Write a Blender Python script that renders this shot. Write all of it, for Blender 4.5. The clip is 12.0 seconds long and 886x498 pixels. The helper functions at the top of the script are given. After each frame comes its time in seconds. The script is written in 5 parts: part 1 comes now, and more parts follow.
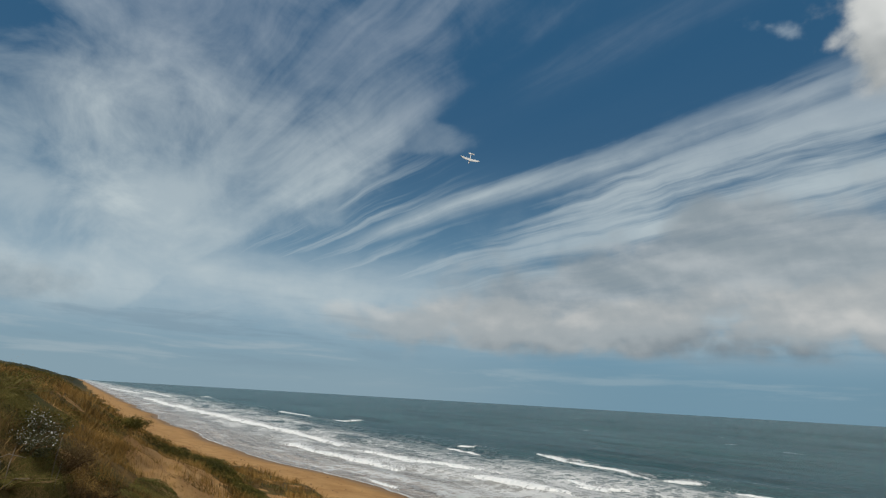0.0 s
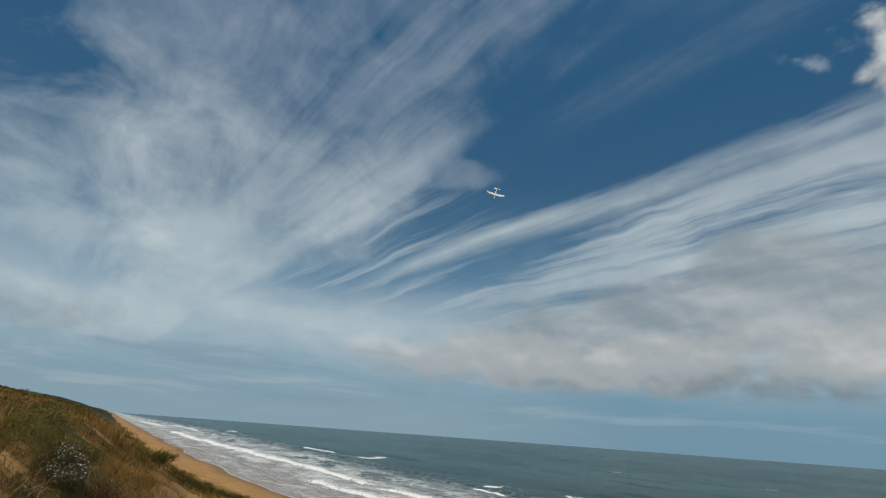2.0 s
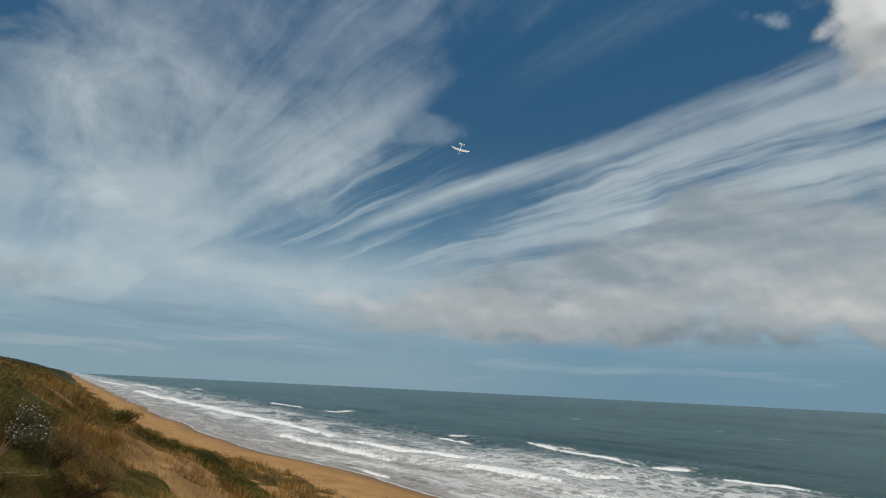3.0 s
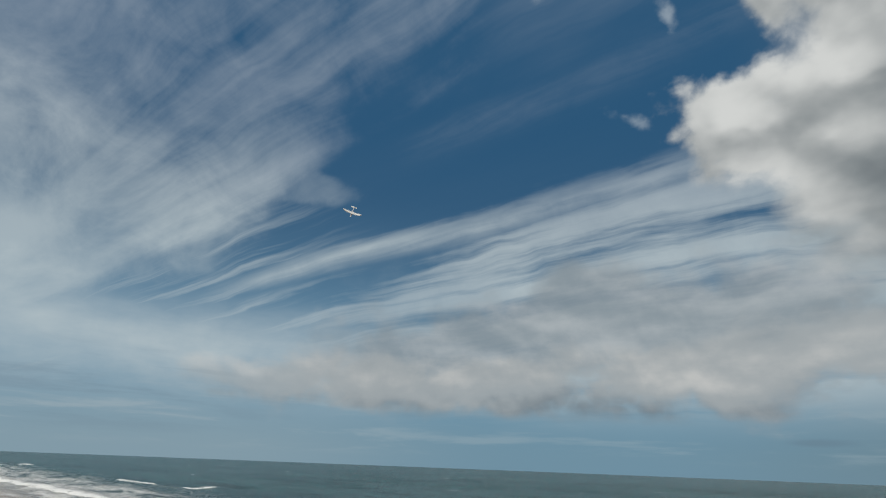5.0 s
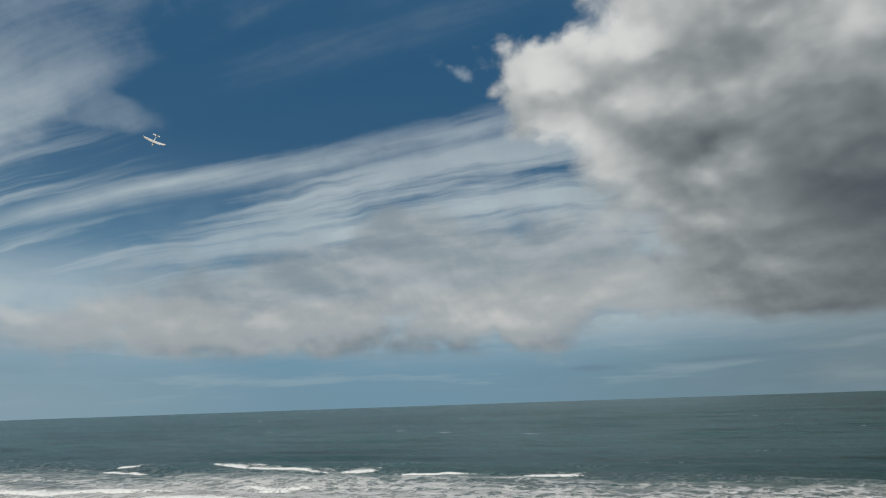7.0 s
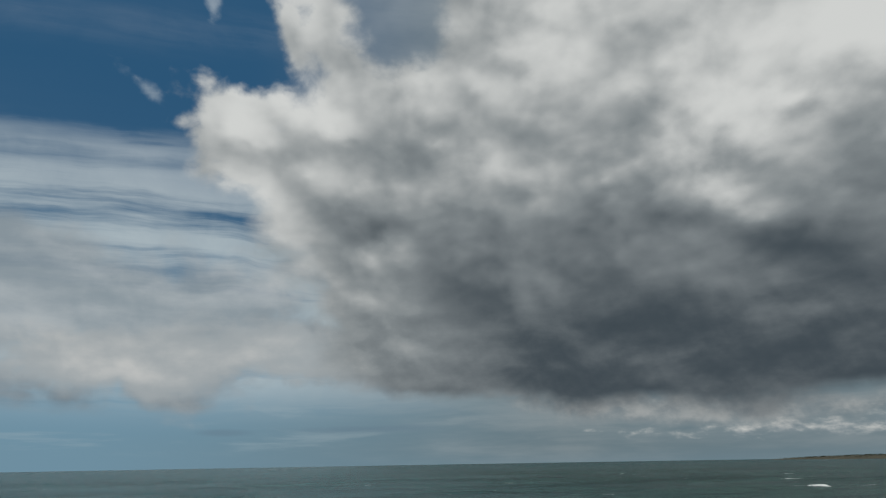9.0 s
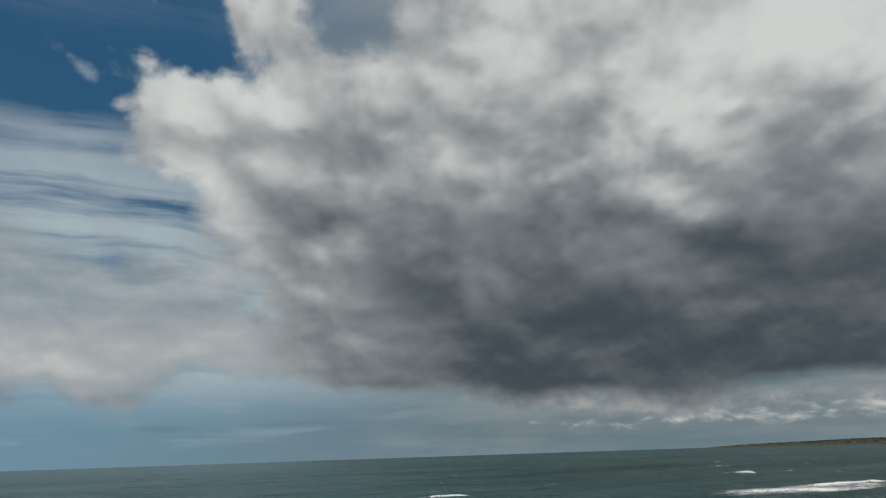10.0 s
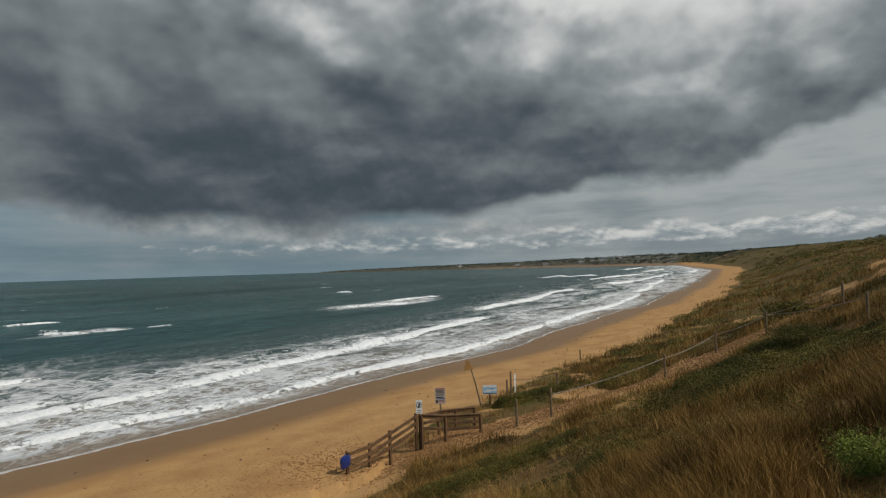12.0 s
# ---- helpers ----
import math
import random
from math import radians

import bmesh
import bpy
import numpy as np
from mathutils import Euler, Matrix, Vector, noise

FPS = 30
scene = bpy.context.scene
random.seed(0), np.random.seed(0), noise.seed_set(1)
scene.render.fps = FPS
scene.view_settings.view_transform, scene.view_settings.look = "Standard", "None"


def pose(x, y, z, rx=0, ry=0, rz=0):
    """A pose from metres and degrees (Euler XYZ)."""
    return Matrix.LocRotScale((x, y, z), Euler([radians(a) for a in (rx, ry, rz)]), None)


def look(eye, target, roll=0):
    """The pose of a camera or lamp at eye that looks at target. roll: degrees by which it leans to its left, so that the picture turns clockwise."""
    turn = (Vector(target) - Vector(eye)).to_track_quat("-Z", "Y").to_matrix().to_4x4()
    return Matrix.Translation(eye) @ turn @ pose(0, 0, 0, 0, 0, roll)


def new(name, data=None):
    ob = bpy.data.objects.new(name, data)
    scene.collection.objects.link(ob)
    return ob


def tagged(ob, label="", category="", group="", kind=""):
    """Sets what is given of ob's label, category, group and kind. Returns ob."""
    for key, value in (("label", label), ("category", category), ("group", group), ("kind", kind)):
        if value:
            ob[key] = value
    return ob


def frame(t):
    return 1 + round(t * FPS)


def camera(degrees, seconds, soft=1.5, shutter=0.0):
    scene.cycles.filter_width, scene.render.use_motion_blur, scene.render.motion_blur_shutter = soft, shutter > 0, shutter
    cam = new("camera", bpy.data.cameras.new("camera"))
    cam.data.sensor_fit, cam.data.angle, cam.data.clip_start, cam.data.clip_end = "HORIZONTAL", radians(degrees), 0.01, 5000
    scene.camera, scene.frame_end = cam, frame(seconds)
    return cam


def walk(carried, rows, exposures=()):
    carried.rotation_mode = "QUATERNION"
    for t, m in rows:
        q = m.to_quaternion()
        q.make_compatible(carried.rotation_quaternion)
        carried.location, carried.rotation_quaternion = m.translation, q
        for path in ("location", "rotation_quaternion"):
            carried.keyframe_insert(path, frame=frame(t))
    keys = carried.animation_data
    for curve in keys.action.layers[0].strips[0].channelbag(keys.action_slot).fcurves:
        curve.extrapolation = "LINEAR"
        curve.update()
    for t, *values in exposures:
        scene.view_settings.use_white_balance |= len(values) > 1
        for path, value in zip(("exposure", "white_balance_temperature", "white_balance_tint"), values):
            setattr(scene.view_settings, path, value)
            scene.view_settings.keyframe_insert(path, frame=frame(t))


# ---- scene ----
PATH = [
    (0.0, pose(0, 0, 10, 105.11, -3.24, 56.82)),
    (0.5, pose(0, 0, 10, 107.92, -3.74, 57.37)),
    (1.0, pose(0, 0, 10, 109.24, -3.96, 58.57)),
    (1.5, pose(0, 0, 10, 109.25, -4.18, 59.50)),
    (2.0, pose(0, 0, 10, 108.50, -4.03, 59.33)),
    (2.5, pose(0, 0, 10, 105.73, -3.24, 58.78)),
    (3.0, pose(0, 0, 10, 104.20, -2.77, 55.96)),
    (3.2, pose(0, 0, 10, 103.35, -2.62, 54.60)),
    (4.8, pose(0, 0, 10, 110.34, -2.00, 44.48)),
    (5.0, pose(0, 0, 10, 111.35, -2.08, 44.16)),
    (5.5, pose(0, 0, 10, 113.11, -1.65, 40.69)),
    (6.0, pose(0, 0, 10, 112.06, -1.72, 40.02)),
    (6.5, pose(0, 0, 10, 108.25, 1.13, 32.75)),
    (7.0, pose(0, 0, 10, 105.56, 1.88, 26.36)),
    (7.5, pose(0, 0, 10, 102.78, 2.00, 19.20)),
    (7.7, pose(0, 0, 10, 102.51, 2.02, 14.88)),
    (9.3, pose(0, 0, 10, 111.86, 1.25, -10.39)),
    (9.5, pose(0, 0, 10, 111.85, 1.50, -10.55)),
    (10.0, pose(0, 0, 10, 110.31, 1.79, -14.02)),
    (10.5, pose(0, 0, 10, 106.75, 1.50, -20.05)),
    (11.0, pose(0, 0, 10, 101.64, 1.53, -26.35)),
    (11.5, pose(0, 0, 10, 96.92, 1.81, -34.80)),
    (11.7, pose(0, 0, 10, 94.68, 2.15, -40.81)),
    (11.9, pose(0, 0, 10, 92.85, 1.95, -47.20)),
    (12.0, pose(0, 0, 10, 91.92, 1.75, -50.82)),
]
cam = camera(77.0, 12.0, soft=1.2)
walk(cam, PATH, exposures=((0.0, 0.08), (3.2, 0.06), (5.0, 0.0), (7.7, 0.03), (9.5, -0.04), (11.0, -0.05), (12.0, 0.02)))


# ---------------------------------------------------------------- node writing
class Val:
    """A socket of a node tree, with arithmetic."""

    def __init__(self, tree, socket):
        self.tree, self.socket = tree, socket

    def math(self, op, *others):
        node = self.tree.nodes.new("ShaderNodeMath")
        node.operation = op
        for slot, v in zip(node.inputs, (self, *others)):
            plug(self.tree, v, slot)
        return Val(self.tree, node.outputs[0])

    def __add__(self, o): return self.math("ADD", o)
    def __radd__(self, o): return self.math("ADD", o)
    def __sub__(self, o): return self.math("SUBTRACT", o)
    def __rsub__(self, o): return (self * -1.0) + o
    def __mul__(self, o): return self.math("MULTIPLY", o)
    def __rmul__(self, o): return self.math("MULTIPLY", o)
    def __truediv__(self, o): return self.math("DIVIDE", o)
    def __pow__(self, o): return self.math("POWER", o)

    def ramp(self, lo, hi, a=0.0, b=1.0):
        """Smooth step from a at lo to b at hi."""
        node = self.tree.nodes.new("ShaderNodeMapRange")
        node.interpolation_type = "SMOOTHSTEP"
        for slot, v in zip(node.inputs, (self, lo, hi, a, b)):
            plug(self.tree, v, slot)
        return Val(self.tree, node.outputs[0])

    def line(self, lo, hi, a=0.0, b=1.0):
        node = self.tree.nodes.new("ShaderNodeMapRange")
        for slot, v in zip(node.inputs, (self, lo, hi, a, b)):
            plug(self.tree, v, slot)
        return Val(self.tree, node.outputs[0])


def plug(tree, v, slot):
    if isinstance(v, Val):
        tree.links.new(v.socket, slot)
    elif slot.type == "RGBA" and len(v) == 3:
        slot.default_value = (*v, 1)
    else:
        slot.default_value = v


def vec(tree, x, y, z=0.0):
    node = tree.nodes.new("ShaderNodeCombineXYZ")
    for slot, v in zip(node.inputs, (x, y, z)):
        plug(tree, v, slot)
    return Val(tree, node.outputs[0])


def split(v):
    node = v.tree.nodes.new("ShaderNodeSeparateXYZ")
    v.tree.links.new(v.socket, node.inputs[0])
    return [Val(v.tree, o) for o in node.outputs]


def fbm(v, scale, detail=4.0, rough=0.55, distort=0.0):
    node = v.tree.nodes.new("ShaderNodeTexNoise")
    v.tree.links.new(v.socket, node.inputs["Vector"])
    node.inputs["Scale"].default_value = scale
    node.inputs["Detail"].default_value = detail
    node.inputs["Roughness"].default_value = rough
    node.inputs["Distortion"].default_value = distort
    return Val(v.tree, node.outputs["Fac"])


def cells(v, scale, feature="F1"):
    node = v.tree.nodes.new("ShaderNodeTexVoronoi")
    node.feature = feature
    v.tree.links.new(v.socket, node.inputs["Vector"])
    node.inputs["Scale"].default_value = scale
    return Val(v.tree, node.outputs["Distance"])


def mix(fac, a, b, blend="MIX"):
    tree = next(v.tree for v in (fac, a, b) if isinstance(v, Val))
    node = tree.nodes.new("ShaderNodeMix")
    node.data_type, node.blend_type = "RGBA", blend
    plug(tree, fac, node.inputs["Factor"])
    plug(tree, a, node.inputs[6])
    plug(tree, b, node.inputs[7])
    return Val(tree, node.outputs[2])


def srgb(r, g, b):
    return tuple((c / 255 / 12.92 if c < 11 else ((c / 255 + 0.055) / 1.055) ** 2.4) for c in (r, g, b))


# ---------------------------------------------------------------- sky
SUN_AZIMUTH, SUN_HEIGHT = 172.0, 42.0   # degrees from the sea's direction, clockwise from above; degrees up

world = bpy.data.worlds.new("sky")
scene.world = world
world.use_nodes = True
wt = world.node_tree
wt.nodes.clear()
coord = wt.nodes.new("ShaderNodeTexCoord")
way = Val(wt, coord.outputs["Generated"])
wx, wy, wz = split(way)
az = wx.math("ARCTAN2", wy) * 57.29578
el = wz.math("ARCSINE") * 57.29578


def blob(a, e, ra, re, tilt, u, v):
    """Degrees inside the rim of an ellipse on the sky, about, at (a, e), tilted up to the right."""
    c, s = math.cos(radians(tilt)), math.sin(radians(tilt))
    du, dv = u - a, v - e
    p, q = (du * c + dv * s) * (1 / ra), (dv * c - du * s) * (1 / re)
    return (1.0 - (p * p + q * q).math("SQRT")) * min(ra, re)


def join(*fields, soft=2.0):
    out = fields[0]
    for f in fields[1:]:
        out = out.math("SMOOTH_MAX", f, soft)
    return out


# clear sky between the clouds
nishita = wt.nodes.new("ShaderNodeTexSky")
nishita.sky_type = "NISHITA"
nishita.sun_disc = False
nishita.sun_elevation, nishita.sun_rotation = radians(SUN_HEIGHT), radians(SUN_AZIMUTH)
clear = mix(1.0, Val(wt, nishita.outputs[0]), (0.022, 0.034, 0.038), "MULTIPLY")
deep = mix(el.ramp(3, 27), srgb(104, 146, 172), srgb(31, 82, 119))
sky = mix(0.9, clear, deep)

# noises shared by the clouds: soft masses, rounded billows, fine fleece
warp_a = fbm(way, 3.0, 3.0, 0.5) - 0.5
warp_b = fbm(vec(wt, wy, wz, wx), 3.0, 3.0, 0.5) - 0.5
wx_, wy_, wz_ = wx + warp_a * 0.07, wy + warp_b * 0.07, wz + warp_a * 0.04
soft_p = vec(wt, wx_, wy_, wz_ * 1.3)
up_p = vec(wt, wx_ + 0.012, wy_, (wz_ + 0.030) * 1.3)
mass = fbm(way, 2.3, 3.0, 0.45, 0.2)
billow = fbm(soft_p, 6.0, 3.2, 0.46)
relief_ = billow - fbm(up_p, 6.0, 3.2, 0.46)
fleece = fbm(soft_p, 17.0, 6.0, 0.55)
relief_b = fleece - fbm(vec(wt, wx_ + 0.004, wy_, (wz_ + 0.011) * 1.3), 17.0, 6.0, 0.55)
layers = fbm(vec(wt, wx_, wy_, wz_ * 3.4), 4.2, 6.0, 0.52)
relief_c = layers - fbm(vec(wt, wx_, wy_, (wz_ + 0.016) * 3.4), 4.2, 6.0, 0.52)
puff = fbm(vec(wt, wx, wy, wz * 1.2), 7.5, 7.0, 0.60, 0.35)
puff_b = fbm(vec(wt, wx, wy, wz * 1.4), 3.4, 4.0, 0.52, 0.5)


def cauli(x, y, z, scale, steps=5):
    """Rounded heaps with creases between them, at several sizes."""
    v = vec(wt, x, y, z)
    out, size = 0.0, 0.5
    for k in range(steps):
        out = (fbm(v, scale * 2.07 ** k, 0.0) - 0.5).math("ABSOLUTE") * (size * 4.0) + out
        size *= 0.5
    return out


hx, hy, hz = wx_ + (billow - 0.5) * 0.06, wy_, wz_ * 1.2
heap = cauli(hx, hy, hz, 4.4)


def rounds(x, y, z, scale):
    """Soft round heads that touch, bright in the middle."""
    node = wt.nodes.new("ShaderNodeTexVoronoi")
    node.feature = "SMOOTH_F1"
    plug(wt, vec(wt, x, y, z), node.inputs["Vector"])
    node.inputs["Scale"].default_value = scale
    node.inputs["Smoothness"].default_value = 1.0
    return 1.0 - Val(wt, node.outputs["Distance"])


qx, qy, qz = wx + (billow - 0.5) * 0.16 + (fleece - 0.5) * 0.035, wy + (layers - 0.5) * 0.08, wz * 1.25 + (puff_b - 0.5) * 0.16
heads = rounds(qx, qy, qz, 5.5) * 0.6 + rounds(qx, qy, qz + 0.7, 12.0) * 0.4
heads_lit = heads - (rounds(qx + 0.010, qy, qz + 0.035, 5.5) * 0.6 + rounds(qx + 0.006, qy, qz + 0.718, 12.0) * 0.4)

# high cirrus: streaks that fan out from one far point low on the sky
SPREAD = radians(-94)
side = wx * math.cos(SPREAD) - wy * math.sin(SPREAD)
fan = wz.math("ARCTAN2", side) * 57.29578
run_ = (wx * math.sin(SPREAD) + wy * math.cos(SPREAD)).math("MINIMUM", 0.9999).math("MAXIMUM", -0.9999).math("ARCCOSINE") * 57.29578
fw = fan + (puff_b - 0.5) * 4.0
near_ = run_.ramp(14, 40) * fan.ramp(86, 60)
streak = fbm(vec(wt, fw * 0.15, run_ * 0.035, 1.7), 1.0, 4.0, 0.50)
streak_b = fbm(vec(wt, fw * 0.42, run_ * 0.032, 5.2), 1.0, 5.0, 0.54)
hair = fbm(vec(wt, fw * 1.1, run_ * 0.075, 9.1), 1.0, 5.0, 0.58)
lines = ((streak - 0.5) * 0.55 + (streak_b - 0.5) * 0.32 + (hair - 0.5) * 0.13) * near_ + 0.5

rim = run_.ramp(36.0, 52.0, 38.5, 46.5) + (puff_b - 0.5) * 5.0
inside = (fan + (streak - 0.5) * 12.0 + (puff - 0.5) * 7.0 - rim).ramp(-3.0, 8.0)
lens_ = (blob(-63.0, 26.2, 8.2, 2.4, 2, az, el) + (puff - 0.5) * 2.6 + (streak - 0.5) * 1.5).ramp(-0.3, 0.9) * (0.32 + (puff - 0.5) * 0.6)
sheet_a = 0.36 + run_.ramp(62, 18) * 0.24 + (lines - 0.5) * 2.0 + (puff - 0.5) * (1.0 + fan.ramp(55, 75) * 0.7) + (puff_b - 0.5) * 0.6
open_l = (fan + (puff_b - 0.5) * 40.0).ramp(82, 108) * el.ramp(8, 15) * 0.42
sheet_a = inside * (sheet_a - open_l)
far_top = (fan + (streak - 0.5) * 9.0).ramp(40, 50) * run_.ramp(58, 72) * (0.30 + (lines - 0.5) * 1.3)
mid = fan - (run_.ramp(38, 58, 31.6, 29.6) + (puff_b - 0.5) * 1.6)
main = (mid + (hair - 0.5) * 2.4 + (puff - 0.5) * 2.0).ramp(1.9, -0.7) * mid.ramp(-3.8, -0.6) * run_.ramp(20, 40) * (0.60 + (streak_b - 0.5) * 0.9 + (hair - 0.5) * 0.6 + (puff - 0.5) * 0.8)
below = (fan - 28.5).ramp(1.0, -2.0)
strands = (streak_b * 0.50 + streak * 0.30 + hair * 0.20 + run_.ramp(50, 76) * 0.06 + fan.ramp(26, 17) * 0.04).ramp(0.42, 0.60)
lower = below * (0.06 + strands * (0.52 + run_.ramp(40, 66) * 0.20) + (puff - 0.5) * 0.5)
thread = (fan - 40.0 + (streak - 0.5) * 5.0)
thread = thread.ramp(-3.4, 0.2) * thread.ramp(4.0, 0.4) * run_.ramp(44, 62) * (0.15 + (hair - 0.5) * 0.30 + (puff - 0.5) * 0.3)
wedge = (fan + (puff_b - 0.5) * 6.0).ramp(27.5, 30) * (streak_b * 0.6 + hair * 0.4).ramp(0.40, 0.66) * run_.ramp(50, 32) * fan.ramp(46, 38) * 0.52
glow_l = (blob(-84, 17.5, 15, 7.0, 25, az, el) + (puff - 0.5) * 14.0 + (puff_b - 0.5) * 10.0).ramp(-5.0, 7.0) * 0.72
glow_l = glow_l.math("MAXIMUM", (blob(-96, 15, 12, 6, -20, az, el) + (puff - 0.5) * 16.0).ramp(-3.0, 7.0) * 0.62)
low_white = el.ramp(17, 10) * az.ramp(-42, -56) * (0.58 + (layers - 0.5) * 1.1 + (puff - 0.5) * 0.5)
cirrus = sheet_a.math("MAXIMUM", 0.0)
for layer in (far_top, lens_, main, lower, thread, wedge, glow_l, low_white):
    cirrus = cirrus.math("SMOOTH_MAX", layer.math("MAXIMUM", 0.0), 0.10)
cirrus = cirrus.math("MINIMUM", 0.93) * el.ramp(2.0, 8.0)
lit = (el + (lines - 0.5) * 16.0).ramp(36, 19)
sky = mix(cirrus, sky, mix(lit, srgb(132, 147, 163), srgb(182, 194, 198)))

# haze over the sea, with thin flat bars in it
murk = fbm(vec(wt, az * 0.045, el * 0.42, 2.0), 1.5, 6.0, 0.58, 0.3)
hazy = mix(az.ramp(-36, -66), srgb(112, 143, 160), srgb(134, 156, 167))
hazy = mix(az.ramp(-26, -2) * 0.8, hazy, srgb(108, 132, 143))
sky = mix(el.ramp(9.0, 1.0, 0.0, 0.85), sky, hazy)
bars = murk.ramp(0.50, 0.68) * el.ramp(0.6, 2.0) * el.ramp(8.5, 5.0)
sky = mix(bars * 0.45, sky, mix(az.ramp(-40, -70), srgb(146, 166, 176), srgb(164, 177, 183)))
slate = murk.ramp(0.47, 0.33) * el.ramp(11.0, 6.0) * el.ramp(1.0, 3.5) * az.ramp(-52, -74)
sky = mix(slate * 0.35, sky, srgb(112, 134, 150))
dusk = blob(-97.0, 7.8, 8.0, 1.7, -4, az, el) + (fleece - 0.5) * 4.0 + (billow - 0.5) * 3.0
sky = mix(dusk.ramp(-0.4, 1.6) * 0.55, sky, mix((relief_b * 2.0 + 0.5).ramp(0.2, 0.9), srgb(120, 137, 148), srgb(150, 163, 170)))

# grey light under the great cloud
strip = el.ramp(-3.0, 1.5) * az.ramp(-14, 24)
grey = mix(az.ramp(40, 70), srgb(104, 121, 128), srgb(124, 133, 136))
pale_ = mix(az.ramp(40, 70), srgb(128, 139, 143), srgb(160, 164, 163))
sky = mix(strip * 0.92, sky, mix((murk * 0.45 + layers * 0.55 + el.ramp(1, 7) * 0.07).ramp(0.40, 0.64), grey, pale_))

# the low grey bank: a thin grey veil above, a dense roll below
ba, be = az + (mass - 0.5) * 8.0, el + (billow - 0.5) * 2.0
veil = join(blob(-27, 13.0, 27, 5.6, 3, ba, be), blob(-16, 12.5, 14, 6.0, 0, ba, be), blob(-42, 11.5, 16, 5.0, 12, ba, be), soft=2.0)
veil = veil + (billow - 0.5) * 5.0 + (layers - 0.5) * 4.0 + (fleece - 0.5) * 2.0 + (heap - 0.38) * 4.0
veil_a = veil.ramp(-0.9, 2.6) * 0.80
veil_t = 0.40 + (layers - 0.5) * 0.9 + relief_ * 1.0 + relief_c * 0.6 + relief_b * 0.4 + (mass - 0.5) * 0.5
veil_c = mix(veil_t.ramp(0.1, 0.75), srgb(128, 140, 148), srgb(170, 176, 179))
sky = mix(veil_a, sky, veil_c)
roll = join(blob(-47, 7.2, 23, 2.5, 0, ba, be), blob(-36, 7.0, 16, 3.4, -3, ba, be), blob(-20, 9.4, 15, 3.2, 4, ba, be), blob(-5, 10.6, 14, 3.8, -3, ba, be), blob(2, 10.0, 12, 3.2, -6, ba, be), soft=1.5)
roll = roll + (layers - 0.5) * 4.0 + (billow - 0.5) * 3.0 + (fleece - 0.5) * 1.6 + (heap - 0.38) * 3.0
roll_a = roll.ramp(-0.5, 1.5) * (el + (layers - 0.5) * 2.0).ramp(4.0, 5.4)
top_ = (el + (billow - 0.5) * 3.0).ramp(4.5, 8.4)
roll_t = 0.16 + top_ * 0.50 - (el + (billow - 0.5) * 4.0).ramp(9.2, 12.5) * 0.14 + (layers - 0.5) * 0.6 + relief_ * 1.0 + relief_b * 0.35 + heads_lit * 0.7 + (mass - 0.5) * 0.3
roll_t = roll_t - az.ramp(-14, 2) * 0.16
roll_c = mix(roll_t.ramp(0.0, 0.55), srgb(108, 120, 129), srgb(158, 165, 168))
roll_c = mix(roll_t.ramp(0.52, 1.0), roll_c, srgb(194, 195, 193))
sky = mix(roll_a * az.ramp(-74, -52, 0.45, 0.92), sky, roll_c)

# torn shreds in the blue, a lone flat cloud over the sea
shred = join(blob(-24.3, 33.6, 2.4, 0.55, -28, az, el), blob(-18.3, 41.4, 1.0, 1.6, 10, az, el), blob(-37.5, 46.8, 6.0, 1.6, -6, az, el), soft=0.3) + (fleece - 0.5) * 3.0 + (puff - 0.5) * 2.5
sky = mix(shred.ramp(-0.1, 1.3) * 0.55, sky, srgb(176, 188, 196))
lone = join(blob(-12.0, 2.9, 2.3, 0.32, 0, az, el), blob(2.0, 3.2, 8.0, 0.5, 1, az, el), soft=0.2) + (layers - 0.5) * 1.2
sky = mix(lone.ramp(-0.1, 0.3) * 0.45, sky, srgb(100, 122, 138))

# small heaped clouds in a row under the great one
tiny = fbm(vec(wt, az * 0.11, el * 0.26, 5.0), 2.6, 6.0, 0.56, 0.1)
tiny_lit = tiny - fbm(vec(wt, az * 0.11 - 0.02, el * 0.26 + 0.10, 5.0), 2.6, 6.0, 0.56, 0.1)
row_of = join(blob(76, 2.7, 26, 0.95, 0, az, el), blob(46, 2.4, 14, 0.6, 0, az, el), soft=0.3) + (tiny - 0.5) * 3.2
row_a = row_of.ramp(-0.2, 0.7) * (el + (tiny - 0.5) * 0.5).ramp(1.3, 1.9)
row_t = (tiny_lit * 2.6 + 0.35 + el.ramp(1.4, 3.6) * 0.35)
sky = mix(row_a * 0.8, sky, mix(row_t.ramp(0.15, 1.0), srgb(132, 142, 148), srgb(212, 212, 207)))
under = join(blob(29, 5.0, 14, 1.5, -4, az, el), blob(48, 4.0, 16, 0.9, 0, az, el), soft=0.6) + (layers - 0.5) * 3.6 + (fleece - 0.5) * 2.6
sky = mix(under.ramp(-0.7, 1.4) * 0.62, sky, mix((relief_b * 1.6 + heads_lit * 0.8 + (fleece - 0.5) * 0.8 + 0.45 + el.ramp(3.4, 6.2) * 0.15).ramp(0.1, 1.0), srgb(108, 116, 121), srgb(180, 180, 177)))

